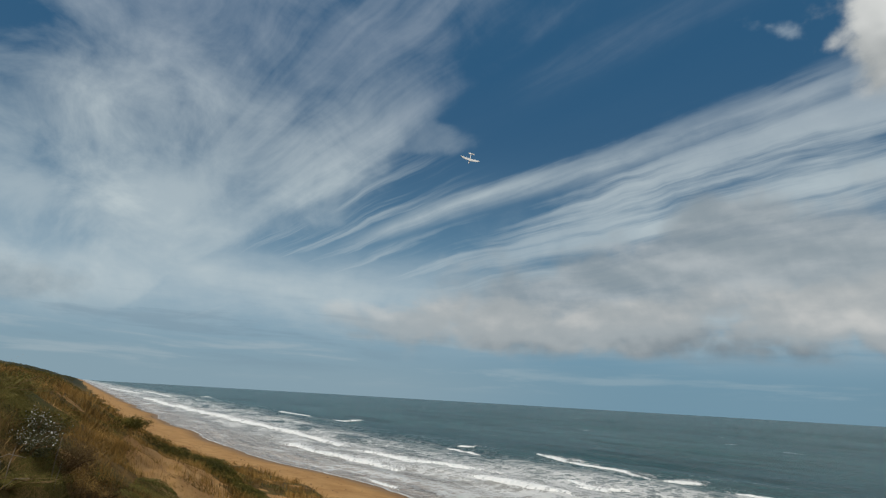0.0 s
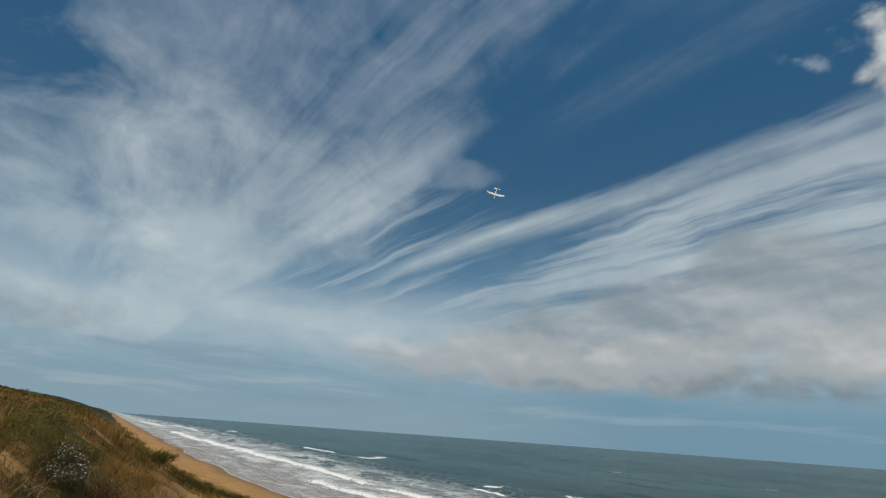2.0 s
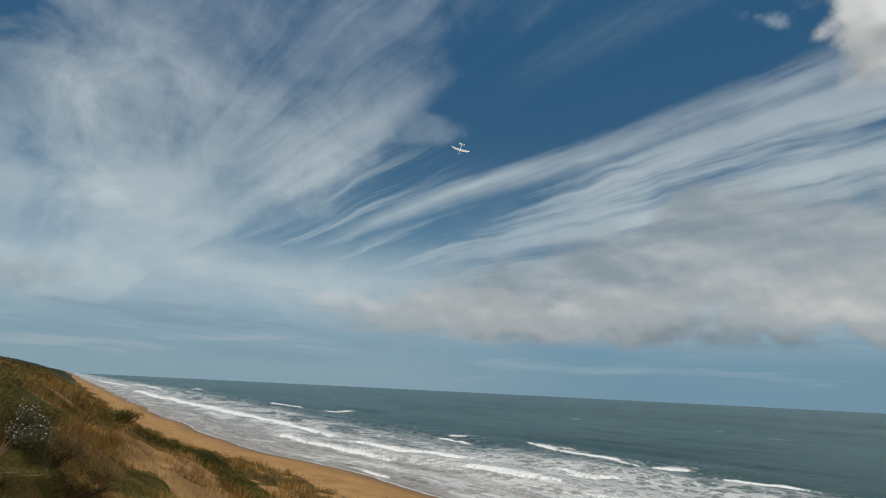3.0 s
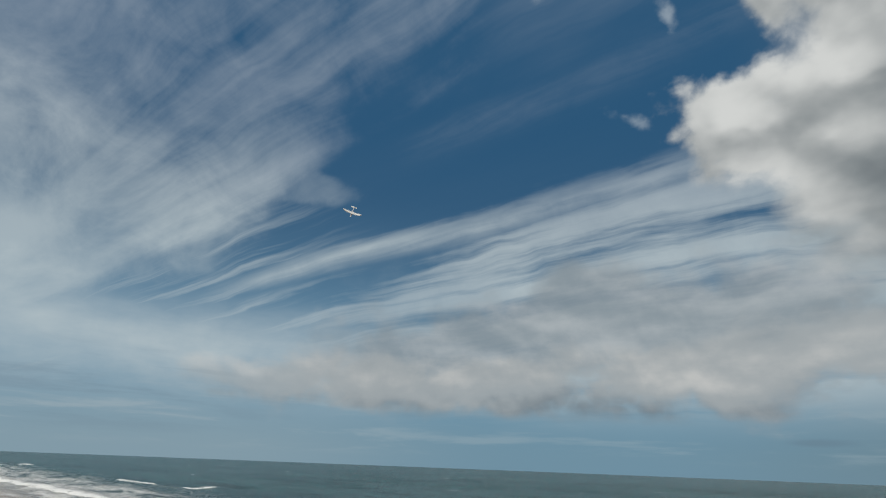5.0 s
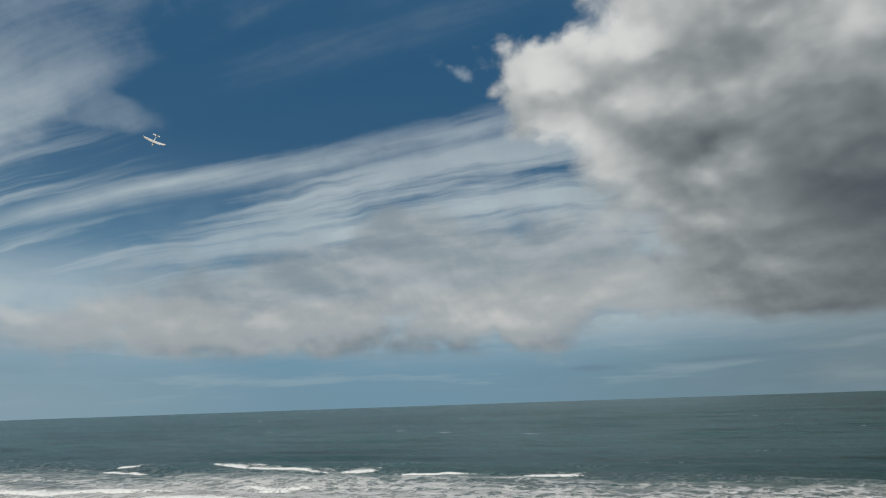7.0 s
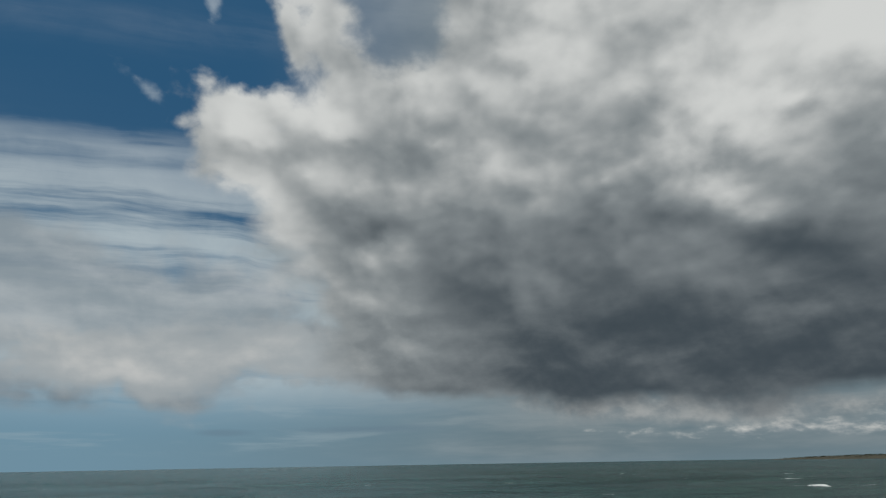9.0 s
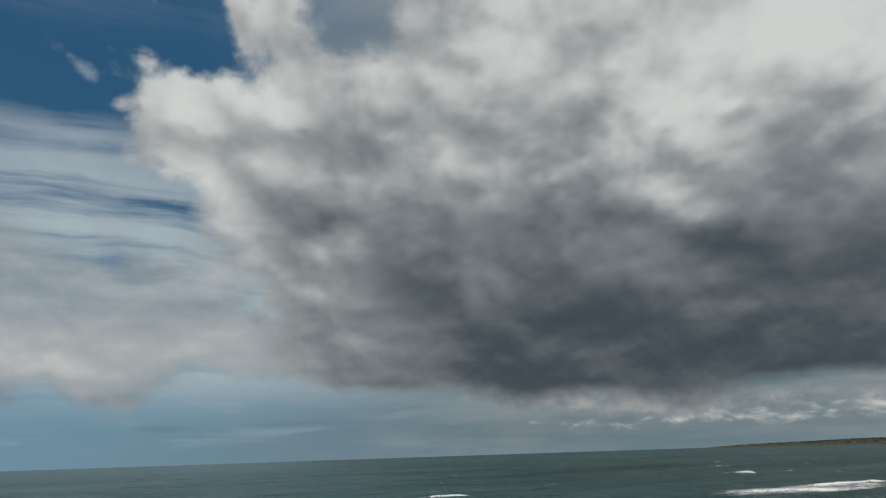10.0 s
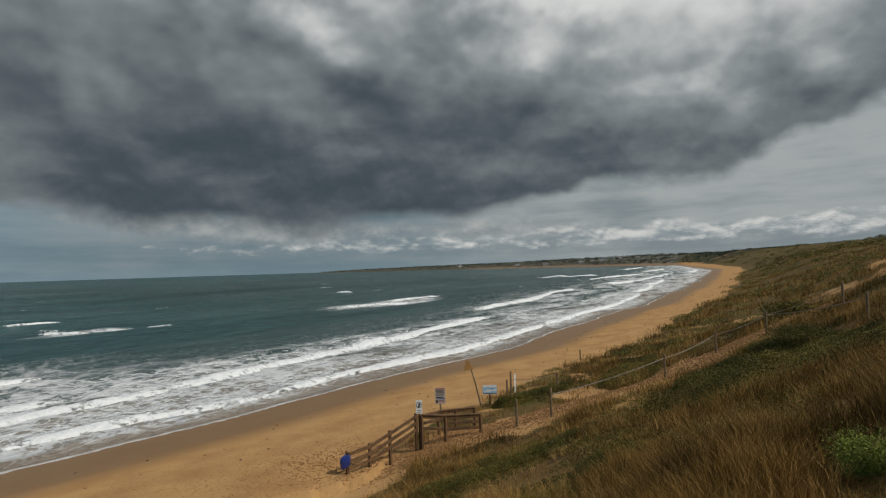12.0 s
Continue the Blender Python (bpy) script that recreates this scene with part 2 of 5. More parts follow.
# the great cumulus and its dark base
base = az.ramp(46, 76, 5.0, 8.5) + az.ramp(77, 92) * 4.5 + az.ramp(25, 13) * 1.0 + az.ramp(12, -4) * 1.6
body = (el - base + (layers - 0.5) * 2.6).math("SMOOTH_MIN", (az + 9.5 + el.ramp(20, 10) * -5.0) * 0.75, 3.0)
great = join(body, blob(-10.5, 30.2, 10.6, 5.4, -8, az, el), blob(-9.0, 40.5, 7.5, 3.2, -54, az, el), blob(-1.0, 24, 9, 6, 0, az, el), soft=3.5)
lump = (billow - 0.5) * 9.0 + (fleece - 0.5) * 6.0 + (heap - 0.38) * 5.0
lump = lump * el.ramp(5.0, 15.0, 0.42, 1.0)
hole = join(blob(3.5, 45.0, 7.0, 8.0, 0, az, el), blob(-7.2, 35.9, 2.6, 1.3, 40, az, el), soft=1.0)
hole = (hole - 0.2 - lump * 0.75).ramp(-1.2, 2.2)
great = great + el.ramp(16, 9) * 0.6 + lump * 0.55
great_a = great.ramp(-0.3, 1.5 + el.ramp(27, 20) * az.ramp(6, -6) * 3.0) * (1.0 - hole * 0.82)
rimlight = great.ramp(6.0, 0.5)
high = (el + (mass - 0.5) * 10.0 + (billow - 0.5) * 7.0 + az.ramp(15, -6) * 3.5 + az.ramp(56, 74) * 4.5).ramp(9.5, 34.0)
calm_ = high.line(0.0, 0.55, 0.42, 1.0)
tone = 0.08 + high * 0.72
tone = tone + (relief_ * 1.0 + (billow - 0.5) * 0.30 + heads_lit * 1.15 + (heads - 0.55) * 0.30 + relief_b * 0.16 + (fleece - 0.5) * 0.06) * calm_
tone = tone + az.ramp(24, -2) * el.ramp(26, 12) * 0.40
tone = tone + (layers - 0.5) * el.ramp(22, 9) * 0.30 + relief_c * el.ramp(24, 10) * 0.25
tone = tone + (blob(53, 33, 12, 7, 0, az, el) + lump * 0.4).ramp(-5, 6) * 0.26 + (blob(58, 22.5, 7, 3.2, 5, az, el) + lump * 0.3).ramp(-3, 4) * 0.22
tone = tone + rimlight * az.ramp(8, -8) * el.ramp(22, 30) * 0.08 - (blob(9, 33, 8, 9, 0, az, el) + lump * 0.4).ramp(-4, 5) * 0.07 + (blob(80, 27, 13, 9, 0, az, el) + lump * 0.4).ramp(-4, 5) * 0.20
tone = tone - (blob(50, 21, 8, 6, 0, az, el) + lump * 0.4).ramp(-3, 5) * 0.12 - (blob(88, 14.5, 7, 2.6, 10, az, el) + lump * 0.3).ramp(-2, 3) * 0.14 - (blob(20, 20.5, 11, 5, 0, az, el) + lump * 0.4).ramp(-4, 5) * 0.14
tone = tone + az.ramp(60, 76) * (el + (layers - 0.5) * 6.0).ramp(14, 11) * 0.14
tone = tone + (blob(60, 25, 22, 7, 0, az, el) + lump * 0.5).ramp(-4, 6) * 0.13 + relief_b * el.ramp(20, 8) * 0.25 - (blob(14, 28, 9, 5, 0, az, el) + lump * 0.5).ramp(-4, 5) * 0.08
tone = tone - (1.0 - rimlight) * az.ramp(18, 6) * el.ramp(14, 21) * 0.12
tone = tone.math("SMOOTH_MAX", 0.03, 0.20)
shade = mix(tone.line(0.0, 0.50), srgb(56, 67, 75), srgb(128, 135, 138))
shade = mix(tone.ramp(0.42, 1.10), shade, srgb(208, 210, 208))
sky = mix(great_a, sky, shade)
back = wt.nodes.new("ShaderNodeBackground")
plug(wt, sky, back.inputs["Color"])
back.inputs["Strength"].default_value = 1.0
wout = wt.nodes.new("ShaderNodeOutputWorld")
wt.links.new(back.outputs[0], wout.inputs["Surface"])

sun = new("sun", bpy.data.lights.new("sun", "SUN"))
sun.data.energy, sun.data.angle, sun.data.color = 2.6, radians(4), (1.0, 0.94, 0.85)
sa, sh = radians(SUN_AZIMUTH), radians(SUN_HEIGHT)
toward = Vector((math.sin(sa) * math.cos(sh), math.cos(sa) * math.cos(sh), math.sin(sh)))
sun.matrix_world = look(toward * 100, (0, 0, 0))
# ---------------------------------------------------------------- the lie of the land
def lattice(ix, iy, seed):
    v = np.sin(ix * 127.1 + iy * 311.7 + seed * 74.7) * 43758.5453
    return v - np.floor(v)


def value_noise(x, y, seed=0):
    """Smooth noise from 0 to 1, one cell a metre."""
    ix, iy = np.floor(x), np.floor(y)
    fx, fy = x - ix, y - iy
    fx, fy = fx * fx * (3 - 2 * fx), fy * fy * (3 - 2 * fy)
    a, b = lattice(ix, iy, seed), lattice(ix + 1, iy, seed)
    c, d = lattice(ix, iy + 1, seed), lattice(ix + 1, iy + 1, seed)
    return (a + (b - a) * fx) * (1 - fy) + (c + (d - c) * fx) * fy


def fractal(x, y, seed=0, octaves=4):
    total, size, norm = 0.0, 1.0, 0.0
    for k in range(octaves):
        total = total + size * value_noise(x * 2 ** k + 17.3 * k, y * 2 ** k - 9.1 * k, seed + k)
        norm += size
        size *= 0.5
    return total / norm


def smooth(x, lo, hi):
    t = np.clip((x - lo) / (hi - lo), 0, 1)
    return t * t * (3 - 2 * t)


def shore_y(x):
    """The water's edge: nearly straight one way, a long bay that bends out to sea the other way."""
    x = np.asarray(x, float)
    right = 0.23 * (np.sqrt(x * x + 160.0 ** 2) - 160.0) + 0.12 * np.clip(x - 560, 0, 700)
    left = 0.011 * (np.sqrt(x * x + 600.0 ** 2) - 600.0) - 11.5 * smooth(-x, 0, 130)
    return 37.0 + np.where(x > 0, right, left) + 0.8 * np.sin(x / 12.0) + 0.5 * np.sin(x / 5.5 + 1)


HEAD_Y = (-924, 324, 567, 918, 1610, 2418, 2854, 3291)
HEAD_X = (1080, 1164, 1388, 1663, 1912, 2096, 2195, 4207)
TRACK = ((14.8, 19.2), (19.2, 15.3), (23.5, 12.2), (28.4, 9.05), (33.1, 6.6), (39.8, 4.4), (50.2, 1.85), (65.0, 0.0))


def track_distance(x, y):
    best = np.full(np.shape(x), 1e9)
    for (ax, ay), (bx, by) in zip(TRACK[:-1], TRACK[1:]):
        dx, dy = bx - ax, by - ay
        t = np.clip(((x - ax) * dx + (y - ay) * dy) / (dx * dx + dy * dy), 0, 1)
        best = np.minimum(best, np.hypot(x - ax - t * dx, y - ay - t * dy))
    return best


def inland(x, y):
    """Metres behind the foot of the dune, negative on the beach."""
    wide = 17.3 - 5.8 * smooth(-x, 20, 55) + 5 * smooth(x, 280, 440) + 14 * smooth(x, 450, 1050) + 2.0 * (fractal(x / 9, x * 0 + 3.0, 5, 3) - 0.5)
    wide = wide + 4.5 * np.exp(-(((x - 14.2) / 5.4) ** 2)) * smooth(y, 6, 14)
    return shore_y(x) - wide - y


def ground_z(x, y):
    x, y = np.asarray(x, float), np.asarray(y, float)
    s = inland(x, y)
    w = y - shore_y(x)
    far = 1 + np.abs(x) / 700 * (1 - 0.8 * smooth(-x, 500, 2000))
    beach = np.where(w < 0, -w * 0.104, -w * 0.055)
    k = np.clip(s, 0, 22)
    west_side = smooth(-x, 4, 24)
    dune = 1.85 - 0.75 * west_side + (0.158 - 0.065 * west_side) * k + (0.0071 + 0.0050 * west_side) * k * k + 0.22 * np.clip(s - 22, 0, 16) + 0.11 * np.clip(s - 38, 0, 45) * far + 0.034 * np.clip(s - 83, 0, 270) * (1 - smooth(-x, 900, 2600))
    r = np.hypot(x, y)
    rough = smooth(s, 0, 9) * smooth(r, 2, 12)
    lumps = 1.3 * (fractal(x / 11, y / 11, 1, 3) - 0.62) + 0.5 * (fractal(x / 3.1, y / 3.1, 2, 3) - 0.5)
    lumps = lumps * (0.45 + 0.55 * smooth(track_distance(x, y), 0.6, 3.0)) * (1 + 1.2 * smooth(np.abs(x), 60, 300))
    scarp = 0.25 * smooth(s, 0.0, 1.6) * smooth(-x, 0, 25) * smooth(fractal(x / 6, y * 0, 9, 2), 0.35, 0.6)
    z = np.where(s > 0, dune + rough * lumps + scarp, beach)
    z = z - 0.25 * np.exp(-(((x - 15.8) / 3.1) ** 2 + ((y - 17.4) / 1.6) ** 2))
    z = z + 2.4 * np.exp(-(((x + 12.8) / 4.6) ** 2 + ((y + 0.9) / 1.75) ** 2))
    z = z + 1.0 * (fractal(x / 1.7, y / 1.3, 77, 4) - 0.5) * np.exp(-(((x + 40.8) / 15) ** 2 + ((y - 6.3) / 4.5) ** 2))
    ripple = 0.10 * (fractal(x / 2.4, y / 1.3, 12, 3) - 0.5) * smooth(-w, 1, 9) * (1 - smooth(s, 0, 2))
    z = np.maximum(z, -6) + ripple
    # the headland across the bay
    q = (x - np.interp(y, HEAD_Y, HEAD_X)) * 0.8
    top = np.interp(y, (-500, 324, 918, 1610, 2418, 2854, 3300), (29, 31, 31, 25, 18, 13.5, 5.5))
    head = np.where(q > 0, 1.5 + top * (1 - np.exp(-q / 190)) * (0.75 + 0.5 * fractal(x / 160, y / 160, 21, 4)), q * 0.05)
    head = np.maximum(head - 45 * (1 - smooth(x, 880, 1180)), -6)
    z = np.where(x > 900, np.maximum(z, head), z)
    # the low headland far along the other way
    west = 3.0 * np.exp(-(((x + 1500) / 600) ** 2 + ((y + 60) / 60) ** 2)) * (0.4 + 1.2 * fractal(x / 45, y / 30, 31, 5))
    return np.where(x < -500, z + west * smooth(s, 5, 70), z)


def bare_sand(x, y):
    """How much of the dune lies open: the beach, the track and blown-out patches."""
    s = inland(x, y)
    r = np.hypot(x, y)
    gaps = smooth(fractal(x / 4.2, y / 4.2, 41, 4), 0.61, 0.70) * (1 - (0.6 + 0.35 * smooth(x, 0, 30)) * smooth(r, 40, 110)) * (1 - 0.95 * np.exp(-(((x - 14.6) / 12.5) ** 2 + ((y - 5.8) / 6.2) ** 2)))
    blow = 0.9 * np.exp(-(((x + 11.3) / 0.8) ** 2 + ((y + 0.95) / 0.32) ** 2))
    blow = blow + 0.8 * np.exp(-(((x + 36.3) / 11.5) ** 2 + ((y - 7.5) / 3.7) ** 2)) + np.exp(-(((x - 48.3) / 6.2) ** 2 + ((y - 1.0) / 2.1) ** 2))
    blow = blow + 0.95 * np.exp(-(((x + 34) / 7.0) ** 2 + ((y - 4.8) / 2.1) ** 2)) + 0.8 * np.exp(-(((x + 59.7) / 8.0) ** 2 + ((y - 5.8) / 1.8) ** 2)) + 0.8 * np.exp(-(((x + 42.5) / 5.4) ** 2 + ((y + 1.8) / 1.2) ** 2))
    blow = blow + 0.8 * np.exp(-(((x - 34.8) / 6.2) ** 2 + ((y - 9.9) / 1.4) ** 2)) + 0.95 * np.exp(-(((x - 10.6) / 1.7) ** 2 + ((y - 0.8) / 0.55) ** 2)) + 0.8 * np.exp(-(((x - 22.3) / 2.9) ** 2 + ((y - 9.0) / 1.15) ** 2)) + 0.75 * np.exp(-(((x - 78) / 12.5) ** 2 + ((y - 1.2) / 3.1) ** 2))
    path = 1 - smooth(track_distance(x, y), 1.0, 2.05)
    low = 1 - smooth(s + 2.5 * (fractal(x / 3, y / 3, 44, 3) - 0.5), 0.3, 2.2)
    low = low * (1 - smooth(x, 1050, 1200) * 0.6)
    gaps = gaps * (1 - smooth(x, 700, 1000))
    q = (x - np.interp(y, HEAD_Y, HEAD_X)) * 0.8
    far_beach = smooth(q, -6, 0) * (1 - smooth(q, 16, 26)) * smooth(x, 950, 1100) * (1 - smooth(y, 1100, 1700))
    return np.clip(np.maximum.reduce([gaps, smooth(blow, 0.35, 0.8), path, low, far_beach]), 0, 1)


# ---------------------------------------------------------------- materials
def material(name):
    m = bpy.data.materials.new(name)
    m.use_nodes = True
    tree = m.node_tree
    shader = tree.nodes["Principled BSDF"]
    geo = tree.nodes.new("ShaderNodeNewGeometry")
    return m, tree, shader, Val(tree, geo.outputs["Position"]), Val(tree, geo.outputs["Random Per Island"])


def put(tree, shader, **slots):
    names = {"color": "Base Color", "rough": "Roughness", "metal": "Metallic", "spec": "Specular IOR Level", "trans": "Transmission Weight",
             "sub": "Subsurface Weight", "ior": "IOR"}
    for key, v in slots.items():
        plug(tree, v, shader.inputs[names[key]])


def relief(tree, shader, height, strength=0.4, distance=0.02):
    node = tree.nodes.new("ShaderNodeBump")
    node.inputs["Strength"].default_value, node.inputs["Distance"].default_value = strength, distance
    plug(tree, height, node.inputs["Height"])
    tree.links.new(node.outputs[0], shader.inputs["Normal"])


def attribute(tree, name):
    node = tree.nodes.new("ShaderNodeAttribute")
    node.attribute_name = name
    return Val(tree, node.outputs["Fac"])


def plain(name, dark, light, rough=0.6, scale=6.0, bump=0.15, metal=0.0, stretch=(1, 1, 1)):
    """Two tones mixed by grain at two scales, in the thing's own space."""
    m, tree, shader, pos, island = material(name)
    tc = tree.nodes.new("ShaderNodeTexCoord")
    x, y, z = split(Val(tree, tc.outputs["Object"]))
    p = vec(tree, x * stretch[0], y * stretch[1], z * stretch[2])
    grain = fbm(p, scale, 5.0, 0.6)
    coarse = fbm(p, scale * 0.17, 3.0, 0.5)
    put(tree, shader, color=mix((grain * 0.6 + coarse * 0.4).ramp(0.35, 0.65), dark, light), rough=rough, metal=metal)
    relief(tree, shader, grain, bump, 0.01)
    return m


def make_ground():
    m, tree, shader, pos, island = material("dune_ground")
    bare, w = attribute(tree, "bare"), attribute(tree, "wet")
    x, y, z = split(pos)
    flat = vec(tree, x, y, 0.0)
    grain = fbm(flat, 9.0, 6.0, 0.65)
    coarse = fbm(flat, 0.35, 5.0, 0.6)
    mid = fbm(flat, 1.7, 5.0, 0.6)
    sand = mix((coarse * 0.6 + grain * 0.4).ramp(0.36, 0.64), (0.36, 0.190, 0.071), (0.51, 0.298, 0.120))
    sand = mix((mid * 0.5 + grain * 0.5).ramp(0.62, 0.72) * 0.5, sand, (0.13, 0.09, 0.055))
    wet = (w - (x * -0.1).ramp(0.5, 4.0) * 5.0 + (coarse - 0.5) * 3.0).ramp(-11.0, -7.0)
    sand = mix(wet, sand, mix(coarse, (0.19, 0.104, 0.042), (0.27, 0.156, 0.068)))
    litter = mix((mid * 0.55 + grain * 0.45).ramp(0.38, 0.62), (0.075, 0.045, 0.014), (0.22, 0.128, 0.043))
    green = mix(grain.ramp(0.35, 0.65), (0.045, 0.045, 0.011), (0.110, 0.096, 0.025))
    litter = mix((coarse * 0.8 + mid * 0.2).ramp(0.42, 0.60), litter, green)
    away = (x * 0.001).ramp(0.9, 1.15).math("MAXIMUM", (x * -0.001).ramp(0.45, 0.8))
    litter = mix(away * 0.9, litter, mix(mid, (0.022, 0.027, 0.013), (0.045, 0.05, 0.024)))
    open_ = (bare + (mid - 0.5) * 0.7 + (grain - 0.5) * 0.25).ramp(0.38, 0.62)
    col = mix(open_, litter, sand)
    put(tree, shader, color=col, rough=wet.line(0, 1, 0.92, 0.48), spec=wet.line(0, 1, 0.15, 0.16))
    relief(tree, shader, grain * 0.5 + mid * 1.2 * (1.0 - wet), 0.55, 0.09)
    return m


def make_water():
    m, tree, shader, pos, island = material("sea_water")
    w, u = attribute(tree, "off"), attribute(tree, "run")
    x, y, z = split(pos)
    flat = vec(tree, x, y, 0.0)
    plan = vec(tree, u * 0.06, w * 0.12, 0.0)
    big = fbm(plan, 1.0, 4.0, 0.55, 0.4)
    grain = fbm(flat, 0.8, 6.0, 0.62)
    warp = fbm(flat, 0.35, 4.0, 0.6)
    warp2 = fbm(vec(tree, x, y, 4.0), 0.9, 3.0, 0.6)
    lace = cells(vec(tree, u * 0.60 + warp * 3.4, w * 0.46 + warp2 * 2.0, 0.0), 0.62, "DISTANCE_TO_EDGE")
    lace2 = cells(vec(tree, u * 0.62 + warp2 * 1.6, w * 0.55 + warp * 2.6, 2.0), 1.5, "DISTANCE_TO_EDGE")
    rows = fbm(vec(tree, u * 0.035 + warp * 0.5, w * 0.30 + warp2 * 0.5, 4.4), 1.0, 5.0, 0.55)
    outer = u.math("ABSOLUTE") * 0.05
    outer = outer.math("MINIMUM", 26.0) + 44.0 - u.ramp(8, 40) * u.ramp(170, 90) * 15.0
    zone = w.ramp(-2.0, 2.0) * (w - outer + (big - 0.5) * 50.0).ramp(12.0, -16.0)
    du, dw = (u - 118.0) * (1 / 34.0), (w - 72.0) * (1 / 10.0)
    bar_a = (1.0 - (du * du + dw * dw)).ramp(0.0, 0.7)
    du, dw = (u - 38.0) * (1 / 11.0), (w - 80.0) * (1 / 4.0)
    bar_a = bar_a.math("MAXIMUM", (1.0 - (du * du + dw * dw)).ramp(0.0, 0.7))
    zone = zone.math("MAXIMUM", bar_a)
    wash = u.ramp(-110, -20, 0.45, 1.0)
    calm = u.ramp(-30, -70) * w.ramp(16, 10)
    lift_up = w.ramp(30, 12) * u.ramp(-10, 12) * 0.08 + w.ramp(64, 34) * u.ramp(48, 14) * u.ramp(-100, -50) * 0.14 + bar_a * 0.14 + wash * 0.03 - calm * 0.06 + u.ramp(-20, -80) * w.ramp(12, 18) * w.ramp(60, 30) * 0.08
    cover = zone * (big + (grain - 0.5) * 0.3 + (rows - 0.5) * 0.5 + lift_up).ramp(0.40, 0.68)
    streaky = zone * (rows + (grain - 0.5) * 0.25 + lift_up * 0.6).ramp(0.57, 0.70)
    fray = (grain - 0.5) * 0.16
    net = (cover * 0.10 + 0.012 - lace + fray).ramp(-0.03, 0.05) * (0.40 + cover * 0.60)
    net2 = (cover * 0.13 - 0.03 - lace2 + fray).ramp(-0.03, 0.06) * (0.15 + cover * 0.65)
    foam = net.math("MAXIMUM", net2) * zone
    foam = (foam + (cover * 0.07 + streaky * 0.12) * (0.5 + grain)).math("MINIMUM", 1.0)
    lip = attribute(tree, "lip") + (grain - 0.5) * 0.5
    foam = foam.math("MAXIMUM", lip.ramp(0.75, 0.25) * 0.85)
    caps = (fbm(vec(tree, u * 0.045, w * 0.22, 7.0), 1.0, 3.0, 0.5) + (grain - 0.5) * 0.25).ramp(0.72, 0.78) * w.ramp(50, 90) * w.ramp(420, 200) * 0.7
    foam = foam.math("MAXIMUM", caps)
    # Base colour shifts with distance offshore, and brighter and bluer towards the left.
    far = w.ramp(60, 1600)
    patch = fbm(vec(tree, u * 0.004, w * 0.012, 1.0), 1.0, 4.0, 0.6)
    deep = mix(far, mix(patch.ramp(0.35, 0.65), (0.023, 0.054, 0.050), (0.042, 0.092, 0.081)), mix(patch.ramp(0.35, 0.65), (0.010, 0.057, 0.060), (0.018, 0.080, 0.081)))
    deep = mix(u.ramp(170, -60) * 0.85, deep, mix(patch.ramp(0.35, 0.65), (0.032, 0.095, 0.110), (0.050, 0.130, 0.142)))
    # Shaded troughs and paler reflecting wave faces, put into the water's base colour.
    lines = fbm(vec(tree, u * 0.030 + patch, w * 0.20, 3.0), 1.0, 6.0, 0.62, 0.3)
    swell_shade = fbm(vec(tree, u * 0.012 + patch * 2.0, w * 0.075, 8.0), 1.0, 4.0, 0.55)
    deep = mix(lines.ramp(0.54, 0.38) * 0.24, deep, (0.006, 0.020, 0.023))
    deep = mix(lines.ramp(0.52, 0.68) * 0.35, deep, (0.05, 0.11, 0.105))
    deep = mix(swell_shade.ramp(0.46, 0.34) * 0.4 * w.ramp(40, 70), deep, (0.006, 0.022, 0.024))
    shallow = mix(w.ramp(0.0, 18.0), (0.46, 0.40, 0.35), (0.42, 0.41, 0.39))
    shallow = mix(u.ramp(-50, 10) * 0.9, shallow, (0.25, 0.190, 0.130))
    deep = mix(w.ramp(58, 22) * u.ramp(-60, 0) * 0.55, deep, (0.085, 0.115, 0.100))
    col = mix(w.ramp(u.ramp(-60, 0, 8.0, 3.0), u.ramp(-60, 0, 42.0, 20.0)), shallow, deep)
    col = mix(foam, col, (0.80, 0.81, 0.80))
    chop = fbm(vec(tree, x * 0.7, y * 1.5, 0.0), 0.45, 7.0, 0.68)
    roll = fbm(vec(tree, u * 0.03, w * 0.13, 0.0), 1.0, 5.0, 0.6)
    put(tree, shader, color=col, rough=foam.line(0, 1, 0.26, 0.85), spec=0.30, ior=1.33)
    relief(tree, shader, chop * 1.3 + roll * 4.0 + foam * 0.10, 1.0, 1.0)
    return m


def make_foam():
    m, tree, shader, pos, island = material("sea_foam")
    x, y, z = split(pos)
    flat = vec(tree, x, y * 1.3, z)
    grain = fbm(flat, 1.6, 7.0, 0.7)
    thin = attribute(tree, "thin")
    coarse = fbm(flat, 0.22, 4.0, 0.6)
    keep = (thin + (grain - 0.5) * 3.0 + (coarse - 0.5) * 2.0).ramp(0.34, 0.80)
    col = mix(grain.ramp(0.3, 0.7), (0.66, 0.69, 0.69), (0.86, 0.86, 0.85))
    plug(tree, keep, shader.inputs["Alpha"])
    put(tree, shader, color=col, rough=0.9, spec=0.2)
    relief(tree, shader, grain, 0.8, 0.25)
    return m


def make_leaf(name, a, b, c, patchy=2.8, each=0.55):
    """Foliage whose blades or leaves vary from one to the next between three tones."""
    m, tree, shader, pos, island = material(name)
    x, y, z = split(pos)
    area = fbm(vec(tree, x, y, 0.0), 0.28, 4.0, 0.6)
    f = island * each + (area - 0.5) * patchy + 0.475 - each * 0.5
    col = mix(f.ramp(0.55, 1.0), mix(f.ramp(0.05, 0.5), a, b), c)
    put(tree, shader, color=col, rough=0.75, spec=0.2)
    return m


